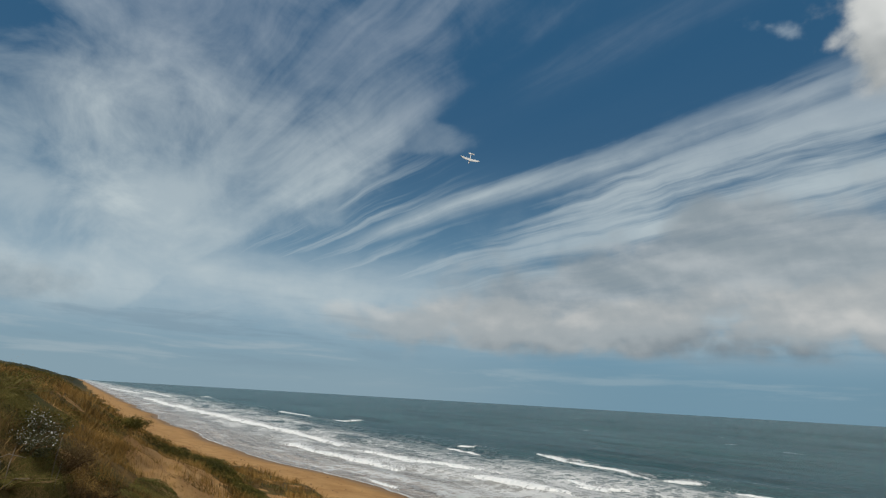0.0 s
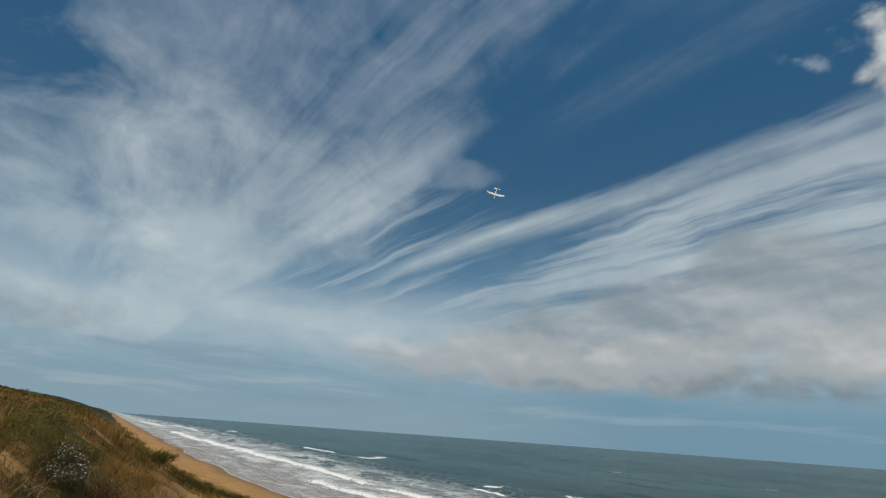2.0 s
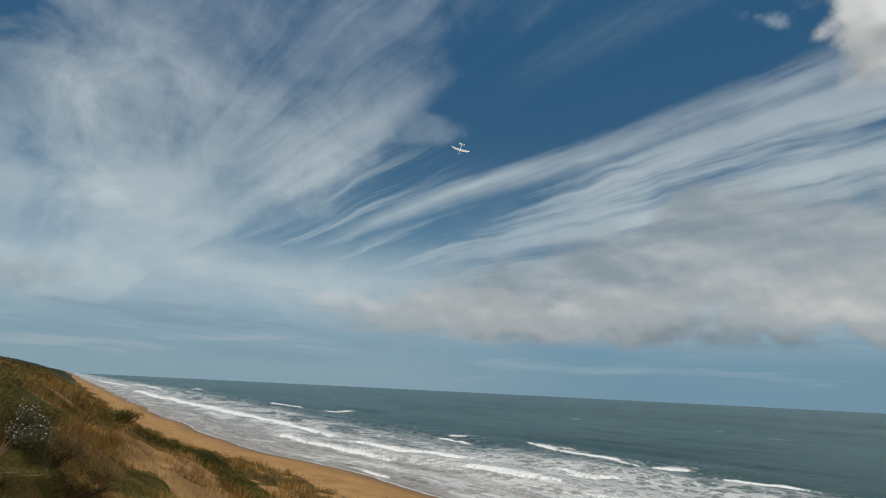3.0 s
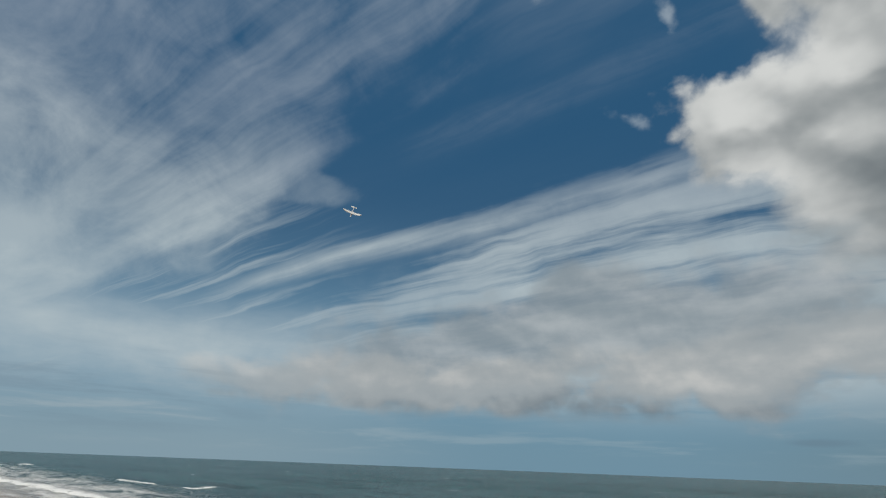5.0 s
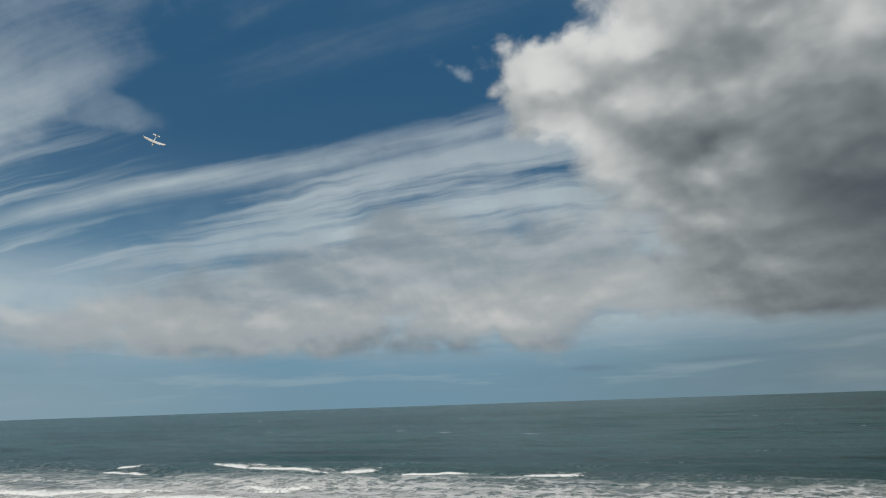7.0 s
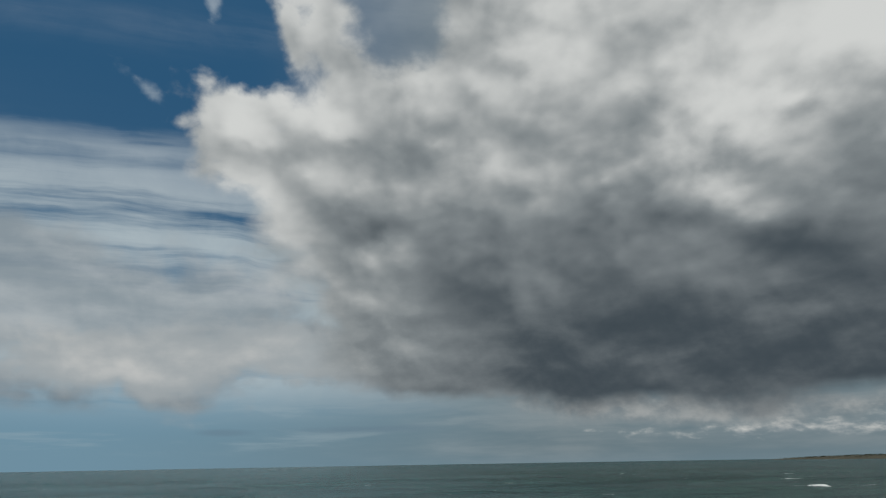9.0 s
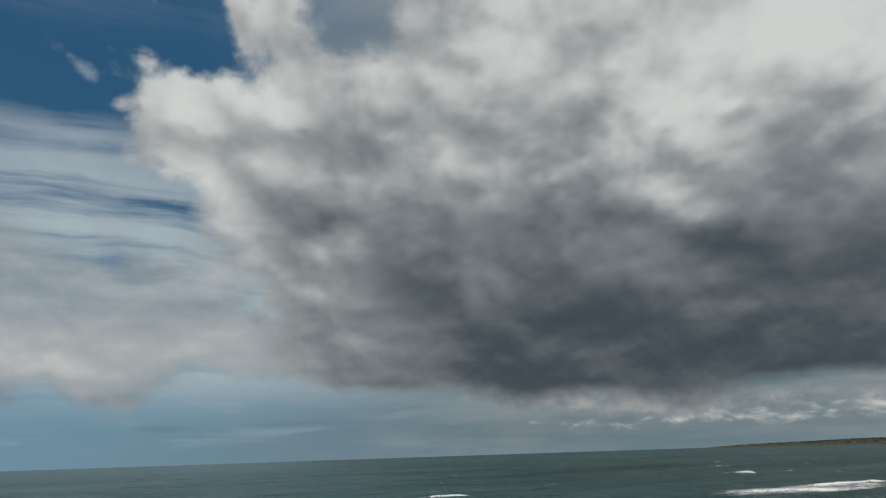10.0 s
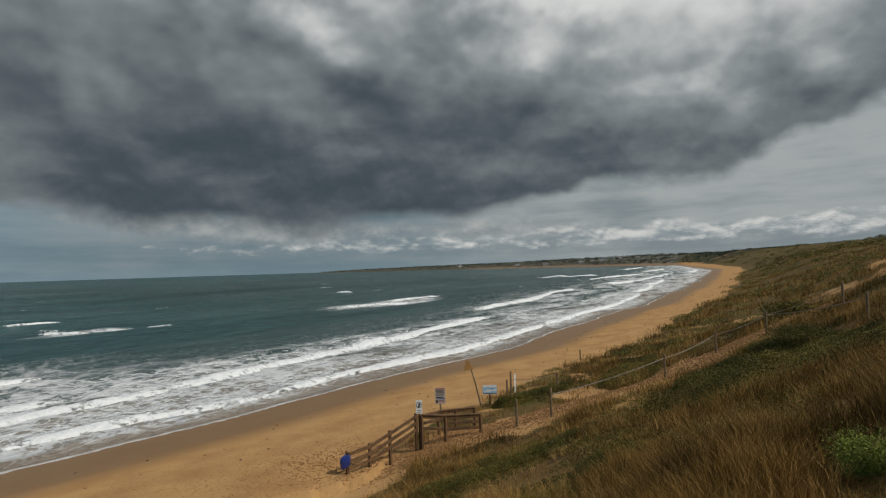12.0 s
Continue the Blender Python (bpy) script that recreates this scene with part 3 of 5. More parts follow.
M_GROUND, M_WATER, M_FOAM = make_ground(), make_water(), make_foam()
M_GRASS = make_leaf("marram_grass", (0.085, 0.051, 0.012), (0.24, 0.136, 0.033), (0.44, 0.270, 0.085), 3.4, 0.36)
M_STRAW = make_leaf("dry_straw", (0.16, 0.095, 0.030), (0.30, 0.19, 0.070), (0.46, 0.32, 0.14), 1.4)
M_SCRUB = make_leaf("dune_scrub", (0.038, 0.038, 0.007), (0.088, 0.080, 0.014), (0.19, 0.145, 0.030))
M_GREEN = make_leaf("bright_leaves", (0.070, 0.092, 0.012), (0.16, 0.195, 0.030), (0.29, 0.32, 0.065), 1.0)
M_HEATH = make_leaf("heath_leaves", (0.075, 0.072, 0.018), (0.17, 0.150, 0.038), (0.33, 0.245, 0.085), 2.0)
M_GREY = make_leaf("grey_leaves", (0.050, 0.052, 0.022), (0.115, 0.115, 0.055), (0.34, 0.335, 0.26), 1.2)
M_BROWN = make_leaf("dry_twigs", (0.085, 0.055, 0.023), (0.19, 0.120, 0.052), (0.30, 0.20, 0.092))
M_WOODS = make_leaf("far_woods", (0.018, 0.026, 0.014), (0.032, 0.042, 0.022), (0.055, 0.06, 0.032))
M_TWIG = plain("weathered_twig", (0.10, 0.075, 0.05), (0.32, 0.26, 0.19), 0.85, 30, 0.3)
M_TIMBER = plain("weathered_timber", (0.062, 0.031, 0.012), (0.17, 0.090, 0.036), 0.8, 14, 0.4, stretch=(1, 1, 0.3))
M_POST = plain("grey_post_timber", (0.10, 0.066, 0.034), (0.25, 0.175, 0.095), 0.85, 14, 0.4, stretch=(1, 1, 0.3))
M_WIRE = plain("wire_rope", (0.16, 0.13, 0.10), (0.30, 0.25, 0.19), 0.6, 30, 0.1)
M_WHITE = plain("white_enamel", (0.70, 0.70, 0.68), (0.82, 0.82, 0.80), 0.45, 4, 0.03)
M_PRINT = plain("sign_print_dark", (0.03, 0.03, 0.035), (0.06, 0.06, 0.065), 0.5, 5, 0.02)
M_BEIGE = plain("faded_sign_board", (0.40, 0.33, 0.27), (0.52, 0.44, 0.37), 0.6, 4, 0.03)
M_RED = plain("sign_print_red", (0.34, 0.05, 0.04), (0.42, 0.07, 0.05), 0.5, 5, 0.02)
M_SKYBLUE = plain("sign_panel_blue", (0.28, 0.48, 0.64), (0.48, 0.64, 0.74), 0.4, 3, 0.02)
M_DEEPBLUE = plain("sign_band_blue", (0.03, 0.10, 0.30), (0.05, 0.15, 0.38), 0.4, 4, 0.02)
M_ORANGE = plain("orange_marker_board", (0.30, 0.15, 0.04), (0.46, 0.25, 0.08), 0.6, 6, 0.08)
M_BAG = plain("blue_plastic", (0.010, 0.022, 0.12), (0.022, 0.050, 0.26), 0.35, 9, 0.3)
M_FOAMWING = plain("white_foam_board", (0.74, 0.74, 0.72), (0.84, 0.84, 0.82), 0.5, 8, 0.03)
M_DARK = plain("dark_trim", (0.02, 0.02, 0.022), (0.05, 0.05, 0.05), 0.4, 8, 0.05)
M_WALL = plain("pale_plaster", (0.55, 0.53, 0.49), (0.74, 0.72, 0.68), 0.8, 1, 0.05)
M_ROOF = plain("dull_roof", (0.16, 0.13, 0.12), (0.30, 0.26, 0.24), 0.7, 1, 0.1)
M_GLASS = plain("dark_window", (0.02, 0.025, 0.03), (0.05, 0.06, 0.07), 0.1, 2, 0.0)


# ---------------------------------------------------------------- building helpers
def mesh_of(name, bm, mat, smooth_faces=False):
    me = bpy.data.meshes.new(name)
    bm.to_mesh(me)
    bm.free()
    me.materials.append(mat)
    if smooth_faces:
        me.polygons.foreach_set("use_smooth", [True] * len(me.polygons))
    return me


def part(name, bm, mat, parent, label="", smooth_faces=False):
    ob = new(name, mesh_of(name, bm, mat, smooth_faces))
    ob.parent = parent
    return tagged(ob, label)


def empty(name, m):
    ob = new(name)
    ob.empty_display_size = 0.1
    ob.matrix_world = m
    return ob


def bar(bm, a, b, w, h=None, round_=0.0, up=(0, 0, 1)):
    """A squared bar from a to b, w wide and h high, its long edges bevelled."""
    a, b = Vector(a), Vector(b)
    h = h or w
    d = (b - a).normalized()
    side = d.cross(Vector(up))
    if side.length < 1e-4:
        side = Vector((1, 0, 0))
    side.normalize()
    top = side.cross(d).normalized()
    c = min(w, h) * (0.12 if round_ == 0 else round_)
    ring = [(w / 2 - c, h / 2), (w / 2, h / 2 - c), (w / 2, c - h / 2), (w / 2 - c, -h / 2), (c - w / 2, -h / 2), (-w / 2, c - h / 2), (-w / 2, h / 2 - c), (c - w / 2, h / 2)]
    loops = [[bm.verts.new(p + side * u + top * v) for u, v in ring] for p in (a, b)]
    for i in range(8):
        j = (i + 1) % 8
        bm.faces.new((loops[0][i], loops[0][j], loops[1][j], loops[1][i]))
    bm.faces.new(loops[0][::-1])
    bm.faces.new(loops[1])
    return bm


def rod(bm, points, radii, sides=8):
    """A tapering round rod through points, closed at both ends."""
    loops = []
    for i, p in enumerate(points):
        p = Vector(p)
        d = Vector(points[min(i + 1, len(points) - 1)]) - Vector(points[max(i - 1, 0)])
        d.normalize()
        side = d.cross(Vector((0, 0, 1)) if abs(d.z) < 0.9 else Vector((1, 0, 0))).normalized()
        top = side.cross(d)
        loops.append([bm.verts.new(p + (side * math.cos(k * math.tau / sides) + top * math.sin(k * math.tau / sides)) * radii[i]) for k in range(sides)])
    for la, lb in zip(loops[:-1], loops[1:]):
        for k in range(sides):
            j = (k + 1) % sides
            bm.faces.new((la[k], la[j], lb[j], lb[k]))
    bm.faces.new(loops[0][::-1])
    bm.faces.new(loops[-1])
    return bm


def grid_mesh(name, xs, ys, zs, mat, attrs, wrap=False):
    """A sheet from 2-d arrays of places, with named values at its corners."""
    n, k = xs.shape
    me = bpy.data.meshes.new(name)
    idx = np.arange(n * k).reshape(n, k)
    right = np.roll(idx, -1, axis=1) if wrap else idx[:, 1:]
    left = idx if wrap else idx[:, :-1]
    quads = np.stack([left[:-1], right[:-1], right[1:], left[1:]], axis=-1).reshape(-1, 4)
    me.vertices.add(n * k)
    me.vertices.foreach_set("co", np.stack([xs, ys, zs], axis=-1).ravel())
    me.loops.add(quads.size)
    me.loops.foreach_set("vertex_index", quads.ravel())
    me.polygons.add(len(quads))
    me.polygons.foreach_set("loop_start", np.arange(0, quads.size, 4))
    me.polygons.foreach_set("use_smooth", np.ones(len(quads), bool))
    me.update(calc_edges=True)
    for key, v in attrs.items():
        me.attributes.new(key, "FLOAT", "POINT").data.foreach_set("value", np.asarray(v, np.float32).ravel())
    me.materials.append(mat)
    return me


# ---------------------------------------------------------------- ground and sea
turns = np.radians(np.concatenate([np.arange(-112, 104, 0.4), np.arange(104, 248, 2.0)]))[::-1]
rings = np.concatenate([[0.0, 0.6], np.geomspace(1.2, 4980, 330)])
rr, aa = np.meshgrid(rings, turns, indexing="ij")
gx, gy = rr * np.sin(aa), rr * np.cos(aa)
gz = ground_z(gx, gy)
ground = new("ground", grid_mesh("ground", gx, gy, gz, M_GROUND, {"bare": bare_sand(gx, gy), "wet": gy - shore_y(gx)}, wrap=True))
tagged(ground, "sandy beach and grassy dunes along a long bay", "ground", kind="structure")

def wash_reach(x):
    """How far the last thin sheet of water runs up the sand."""
    return 1.3 + 1.5 * fractal(x / 4, x * 0, 66, 3)


def sea_z(x, y):
    """The height of the water, swell and chop."""
    w = y - shore_y(x)
    swing = 5 * (fractal(x / 60, w / 40, 51, 3) - 0.5)
    swell = 0.5 * np.sin((w + swing * 2.2) * 2 * np.pi / 17.0) * smooth(fractal(x / 45, w / 30, 57, 2), 0.3, 0.7)
    chop = 0.5 * (fractal(x / 5.5, y / 3.2, 61, 3) - 0.5)
    z = 0.02 + smooth(w, -1, 16) * (swell + chop) * (1 - smooth(np.hypot(x, y), 400, 1100)) + 0.02 * smooth(-w, -3, 0)
    return np.where(w < 0, 0.02 + np.minimum(-w, 3.2) * 0.10 - 0.2 * smooth(-w, wash_reach(x), 3.2), z)


turns = np.radians(np.arange(-108, 108, 0.36))[::-1]
rings = np.geomspace(24, 4985, 420)
rr, aa = np.meshgrid(rings, turns, indexing="ij")
sx, sy = rr * np.sin(aa), rr * np.cos(aa)
off, sz = sy - shore_y(sx), sea_z(sx, sy)
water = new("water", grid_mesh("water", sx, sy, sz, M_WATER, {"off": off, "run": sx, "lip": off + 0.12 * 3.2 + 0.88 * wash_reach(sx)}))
tagged(water, "grey-green sea with foam streaked surf", "sea", kind="structure")


def breaker(x0, x1, w0, w1, high, seed):
    """A breaking wave: a lumpy white roller that dies away at its ends, with foam thinning behind it."""
    n = max(24, int((x1 - x0) / 0.45 / max(1, (abs(x0 + x1) / 160))))
    x = np.linspace(x0, x1, n)[:, None]
    t = np.linspace(0, 1, n)[:, None]
    prof = np.array([(-1.5, -0.25), (-1.05, 0.25), (-0.8, 0.72), (-0.35, 1.0), (0.15, 0.92), (0.8, 0.6), (1.8, 0.32), (3.6, 0.16), (6.2, 0.07), (9.0, -0.22)])
    ends = np.clip(np.minimum(t, 1 - t) * max(4.0, (x1 - x0) / 7.0), 0, 1) ** 0.9
    tall = 0.8 * high * ends * (0.4 + 0.9 * fractal(x / 5.0, x * 0, seed, 4))
    wander = 3.0 * (fractal(x / 16, x * 0, seed + 3, 3) - 0.5) + 0.8 * (fractal(x / 2.2, x * 0, seed + 5, 3) - 0.5)
    yy = shore_y(x) + w0 + (w1 - w0) * t + wander + prof[:, 0] * (0.45 + 0.55 * ends) * high * 1.9 * (0.7 + 0.6 * fractal(x / 7.0, x * 0, seed + 9, 2))
    rough = 0.45 * high * (fractal(x / 0.8 + yy * 0, yy / 0.6, seed + 7, 4) - 0.5)
    xx = x + yy * 0
    zz = sea_z(xx, yy) + 0.05 + prof[:, 1] * tall + rough * ends * (prof[:, 1] > 0)
    zz[:, 0] -= 0.35
    zz[:, -1] -= 0.35
    thin = np.array([0.7, 0.95, 1.05, 0.95, 0.70, 0.52, 0.40, 0.30, 0.16, -0.3]) * ends + 0 * yy
    ob = new("breaking_wave", grid_mesh("breaking_wave", xx, yy, zz, M_FOAM, {"thin": thin}))
    return tagged(ob, "white breaking wave rolling in over the sandbar", "wave", group="breakers along the beach")


for k, (x0, x1, w0, w1, high) in enumerate((
        (-69, -47, 15.5, 17.5, 0.34), (-47, -17, 16.0, 11.5, 0.34), (-18, 4, 11.5, 12.5, 0.36), (2, 18, 14.5, 17, 0.42), (6, 29, 3.6, 2.6, 0.42),
        (24, 84, 2.6, 3.0, 0.46), (3, 26, 11.2, 13.4, 0.55), (20, 52, 12.8, 17.5, 0.55), (42, 92, 18, 19.5, 0.6), (-27, -11, 22.3, 23.8, 0.36),
        (-63, -50, 30, 27, 0.34), (-108, -91, 45, 43, 0.34), (-92, -58, 56, 46, 0.34), (-49, -33, 45.4, 44.3, 0.3), (-29, -19, 45, 48, 0.36),
        (4, 19, 27, 31, 0.45), (30, 45, 108, 112, 0.42), (-262, -220, 56, 58, 0.42), (-223, -200, 58, 72, 0.36), (-420, -185, 16, 20, 0.8),
        (-196, -100, 19.5, 21.2, 0.7), (-116, -72, 11.0, 13, 0.5), (-102, -64, 19, 25, 0.5), (-108.5, -104.5, 49, 51, 0.3), (-67, -56, 1.0, 0.2, 0.22),
        (-58, -50, 26, 31, 0.36), (-60, -52, 46, 49, 0.3), (-820, -560, 14, 26, 0.8), (-535, -515, 70, 77, 0.5), (-700, -470, 44, 40, 0.6),
        (95, 125, 72, 65, 0.6), (120, 152, 78, 74, 0.5), (166, 171, 146, 138, 0.6), (78, 170, 5, 7, 0.5), (100, 200, 30, 40, 0.7),
        (180, 300, 12, 18, 0.7), (240, 420, 34, 26, 0.9), (380, 430, 118, 82, 0.9), (300, 460, 60, 50, 0.8), (460, 760, 16, 12, 1.1),
        (520, 700, 60, 40, 1.1), (700, 900, 90, 70, 1.2), (40, 52, 82, 72, 0.3), (32, 39, 84, 80, 0.35))):
    breaker(x0, x1, w0, w1, high, 100 + 11 * k)


# ---------------------------------------------------------------- dune plants
rng = np.random.default_rng(7)


def soup(name, verts, faces_quad, faces_tri, mat):
    """A mesh from arrays of corners, quads and triangles."""
    me = bpy.data.meshes.new(name)
    me.vertices.add(len(verts))
    me.vertices.foreach_set("co", np.asarray(verts, np.float32).ravel())
    loops = np.concatenate([faces_quad.ravel(), faces_tri.ravel()])
    starts = np.concatenate([np.arange(len(faces_quad)) * 4, len(faces_quad) * 4 + np.arange(len(faces_tri)) * 3])
    me.loops.add(len(loops))
    me.loops.foreach_set("vertex_index", loops)
    me.polygons.add(len(starts))
    me.polygons.foreach_set("loop_start", starts)
    me.update(calc_edges=True)
    me.materials.append(mat)
    return me


def blades(px, py, pz, high, wide, lean):
    """Bent blades, five corners each."""
    n = len(px)
    a = rng.uniform(0, math.tau, n)
    b = rng.uniform(0, math.tau, n)
    sx_, sy_ = np.cos(a) * wide / 2, np.sin(a) * wide / 2
    lx, ly = np.cos(b) * lean * high, np.sin(b) * lean * high
    lx = lx - 0.09 * high
    v = np.empty((n, 5, 3))
    v[:, 0] = np.stack([px - sx_, py - sy_, pz - 0.04], 1)
    v[:, 1] = np.stack([px + sx_, py + sy_, pz - 0.04], 1)
    v[:, 2] = np.stack([px + sx_ * 0.75 + lx * 0.35, py + sy_ * 0.75 + ly * 0.35, pz + high * 0.6], 1)
    v[:, 3] = np.stack([px - sx_ * 0.75 + lx * 0.35, py - sy_ * 0.75 + ly * 0.35, pz + high * 0.6], 1)
    v[:, 4] = np.stack([px + lx, py + ly, pz + high], 1)
    i = np.arange(n)[:, None] * 5
    return v.reshape(-1, 3), i + np.array([[0, 1, 2, 3]]), i + np.array([[3, 2, 4]])


def leaves(c, size, flat=0.5):
    """Small kite-shaped leaves at the places c, turned at random."""
    n = len(c)
    d = rng.normal(size=(n, 3))
    d[:, 2] *= flat
    d /= np.linalg.norm(d, axis=1)[:, None]
    e = np.cross(d, rng.normal(size=(n, 3)))
    e /= np.linalg.norm(e, axis=1)[:, None]
    s = (size * rng.uniform(0.6, 1.3, n))[:, None]
    v = np.stack([c - d * s, c + e * s * 0.42, c + d * s, c - e * s * 0.42], 1)
    return v.reshape(-1, 3), np.arange(n * 4).reshape(n, 4)


def scatter(n, a0, a1, r0, r1):
    """Places on the dune between two bearings, denser near by."""
    a = np.radians(rng.uniform(a0, a1, n))
    r = r0 * (r1 / r0) ** rng.uniform(0, 1, n)
    x, y = r * np.sin(a), r * np.cos(a)
    return x, y, r


def grow(n, a0, a1, r0, r1):
    """Tufts of grass where the dune is covered."""
    x, y, r = scatter(n, a0, a1, r0, r1)
    keep = (inland(x, y) > 0.3) & (bare_sand(x, y) + 0.5 * (rng.uniform(0, 1, n) - 0.5) < 0.45)
    keep |= (inland(x, y) > 0.8) & (track_distance(x, y) > 1.4) & (rng.uniform(0, 1, n) < np.where(x < 0, 0.24, 0.10))
    keep &= fractal(x / 3.0, y / 3.0, 71, 3) + 0.25 * (rng.uniform(0, 1, n) - 0.5) > 0.36
    keep &= np.hypot(x, y) > 3.0
    keep &= (((x - 21.5) / 8.0) ** 2 + ((y - 3.1) / 3.2) ** 2 > 0.75) | (rng.uniform(0, 1, n) < 0.10)
    keep &= (((x + 12.2) / 3.4) ** 2 + ((y + 0.6) / 1.7) ** 2 > 0.9) | (rng.uniform(0, 1, n) < 0.22)
    x, y, r = x[keep], y[keep], r[keep]
    per = 14
    spread = 0.07 + 0.006 * r
    bx = np.repeat(x, per) + rng.normal(size=len(x) * per) * np.repeat(spread, per)
    by = np.repeat(y, per) + rng.normal(size=len(x) * per) * np.repeat(spread, per)
    br = np.repeat(r, per)
    tall = np.repeat(0.05 + 0.62 * smooth(fractal(x / 1.9, y / 1.9, 75, 3), 0.25, 0.85), per) * rng.uniform(0.5, 1.3, len(bx)) * (1 + 0.25 * smooth(br, 40, 160))
    return blades(bx, by, ground_z(bx, by), tall, 0.003 + 0.00062 * br, rng.uniform(0.10, 1.0, len(bx)))


def sheet_of(name, sets, mat, label, category):
    verts, quads, tris, base_ = [], [], [], 0
    for v, q, t in sets:
        verts.append(v)
        quads.append(q + base_)
        tris.append(t + base_)
        base_ += len(v)
    ob = new(name, soup(name, np.concatenate(verts), np.concatenate(quads), np.concatenate(tris), mat))
    return tagged(ob, label, category, kind="stuff")


sheet_of("dune_grass", [grow(26000, 40, 104, 3.2, 55), grow(15000, 50, 102, 45, 380), grow(17000, -112, -58, 5.5, 55), grow(10000, -110, -70, 50, 420), grow(4500, -58, 40, 3.2, 27), grow(4500, 104, 248, 3.2, 55)],
         M_GRASS, "dry brown and olive marram grass covering the dunes", "grass")


def tangle(n, a0, a1, r0, r1):
    """Low dry straw lying over in curls, in patches."""
    x, y, r = scatter(n, a0, a1, r0, r1)
    keep = (inland(x, y) > 1.0) & (track_distance(x, y) > 1.6) & (fractal(x / 1.6, y / 1.6, 173, 3) > 0.52)
    keep &= ((x - 21.5) / 8.0) ** 2 + ((y - 3.1) / 3.2) ** 2 > 0.9
    x, y, r = x[keep], y[keep], r[keep]
    per = 16
    bx = np.repeat(x, per) + rng.normal(size=len(x) * per) * np.repeat(0.10 + 0.004 * r, per)
    by = np.repeat(y, per) + rng.normal(size=len(x) * per) * np.repeat(0.10 + 0.004 * r, per)
    tall = rng.uniform(0.06, 0.20, len(bx))
    return blades(bx, by, ground_z(bx, by), tall, 0.003 + 0.0005 * np.repeat(r, per), rng.uniform(1.0, 2.6, len(bx)))


sheet_of("dry_straw", [tangle(5200, 42, 104, 3.4, 40), tangle(5200, -110, -62, 6.0, 45)], M_STRAW, "pale dry straw lying in tangles between the grass", "grass")


def scrub(n, a0, a1, r0, r1, leaf, seed, per=70):
    """Low leafy clumps hugging the dune, in patches."""
    x, y, r = scatter(n, a0, a1, r0, r1)
    keep = (inland(x, y) > 1.0) & (bare_sand(x, y) < 0.4) & (fractal(x / 7.5, y / 7.5, seed, 3) > 0.50)
    x, y, r = x[keep], y[keep], r[keep]
    size = (0.28 + 0.012 * r) * rng.uniform(0.6, 1.4, len(x))
    d = rng.normal(size=(len(x), per, 3))
    d /= np.linalg.norm(d, axis=2)[:, :, None]
    d[:, :, 2] = np.abs(d[:, :, 2])
    d *= (rng.uniform(0.45, 1.0, (len(x), per)) ** 0.5)[:, :, None]
    low = np.minimum(size, 0.55 + 0.004 * r) * 0.75
    c = np.stack([x[:, None] + d[:, :, 0] * size[:, None], y[:, None] + d[:, :, 1] * size[:, None], d[:, :, 2] * low[:, None]], 2)
    c = c.reshape(-1, 3)
    c[:, 2] += ground_z(c[:, 0], c[:, 1])
    v, q = leaves(c, np.repeat(leaf + 0.0010 * r, per), 0.6)
    return v, q, np.empty((0, 3), int)


def mat_of_scrub(n, x0, y0, rx, ry, tilt, tall, leaf):
    """A close low cover of leaves over one swell of the dune."""
    r = np.sqrt(rng.uniform(0, 1, n))
    a = rng.uniform(0, math.tau, n)
    c, s = math.cos(radians(tilt)), math.sin(radians(tilt))
    u, v = r * np.cos(a) * rx, r * np.sin(a) * ry
    x, y = x0 + u * c - v * s, y0 + u * s + v * c
    edge_ = 1 - r + 0.9 * (fractal(x / 2.2, y / 2.2, 87, 3) - 0.5)
    keep = (edge_ > 0.08) & (track_distance(x, y) > 1.7)
    x, y, edge_ = x[keep], y[keep], edge_[keep]
    hump = tall * smooth(edge_, 0.05, 0.4) * (0.35 + 1.1 * fractal(x / 1.1, y / 1.1, 88, 3))
    z = ground_z(x, y) + hump * rng.uniform(0.35, 1.0, len(x)) + 0.02
    v, q = leaves(np.stack([x, y, z], 1), np.full(len(x), leaf), 0.6)
    return v, q, np.empty((0, 3), int)


sheet_of("dune_scrub", [mat_of_scrub(260000, 21.8, 3.1, 8.6, 3.5, 10, 0.5, 0.025), mat_of_scrub(60000, 33.7, 12.8, 8.0, 1.8, 17, 0.5, 0.035), mat_of_scrub(40000, 10.5, 4.6, 2.1, 0.9, 18, 0.3, 0.014), mat_of_scrub(50000, 15.6, 9.2, 3.0, 1.0, -28, 0.35, 0.02), mat_of_scrub(80000, -46.3, 11.8, 14.5, 1.8, 1, 0.34, 0.038), mat_of_scrub(70000, 12.6, 9.0, 3.4, 1.6, -20, 0.4, 0.018), mat_of_scrub(70000, 15.4, 10.9, 3.6, 1.3, -25, 0.35, 0.02), mat_of_scrub(60000, 8.6, 5.2, 2.6, 1.2, 10, 0.28, 0.012), mat_of_scrub(9000, 17.3, 16.3, 1.8, 0.35, -14, 0.25, 0.03), mat_of_scrub(9000, 20.2, 15.9, 1.35, 0.5, -38, 0.3, 0.03), mat_of_scrub(30000, 27.5, 16.35, 3.6, 1.1, -12, 0.4, 0.034),
                        scrub(800, 42, 104, 11, 55, 0.009, 81, 260), scrub(450, -112, -62, 11, 55, 0.009, 83, 260), scrub(900, -108, -76, 45, 500, 0.02, 83, 190)],
         M_SCRUB, "low dark green coastal scrub in patches on the dunes", "scrub")

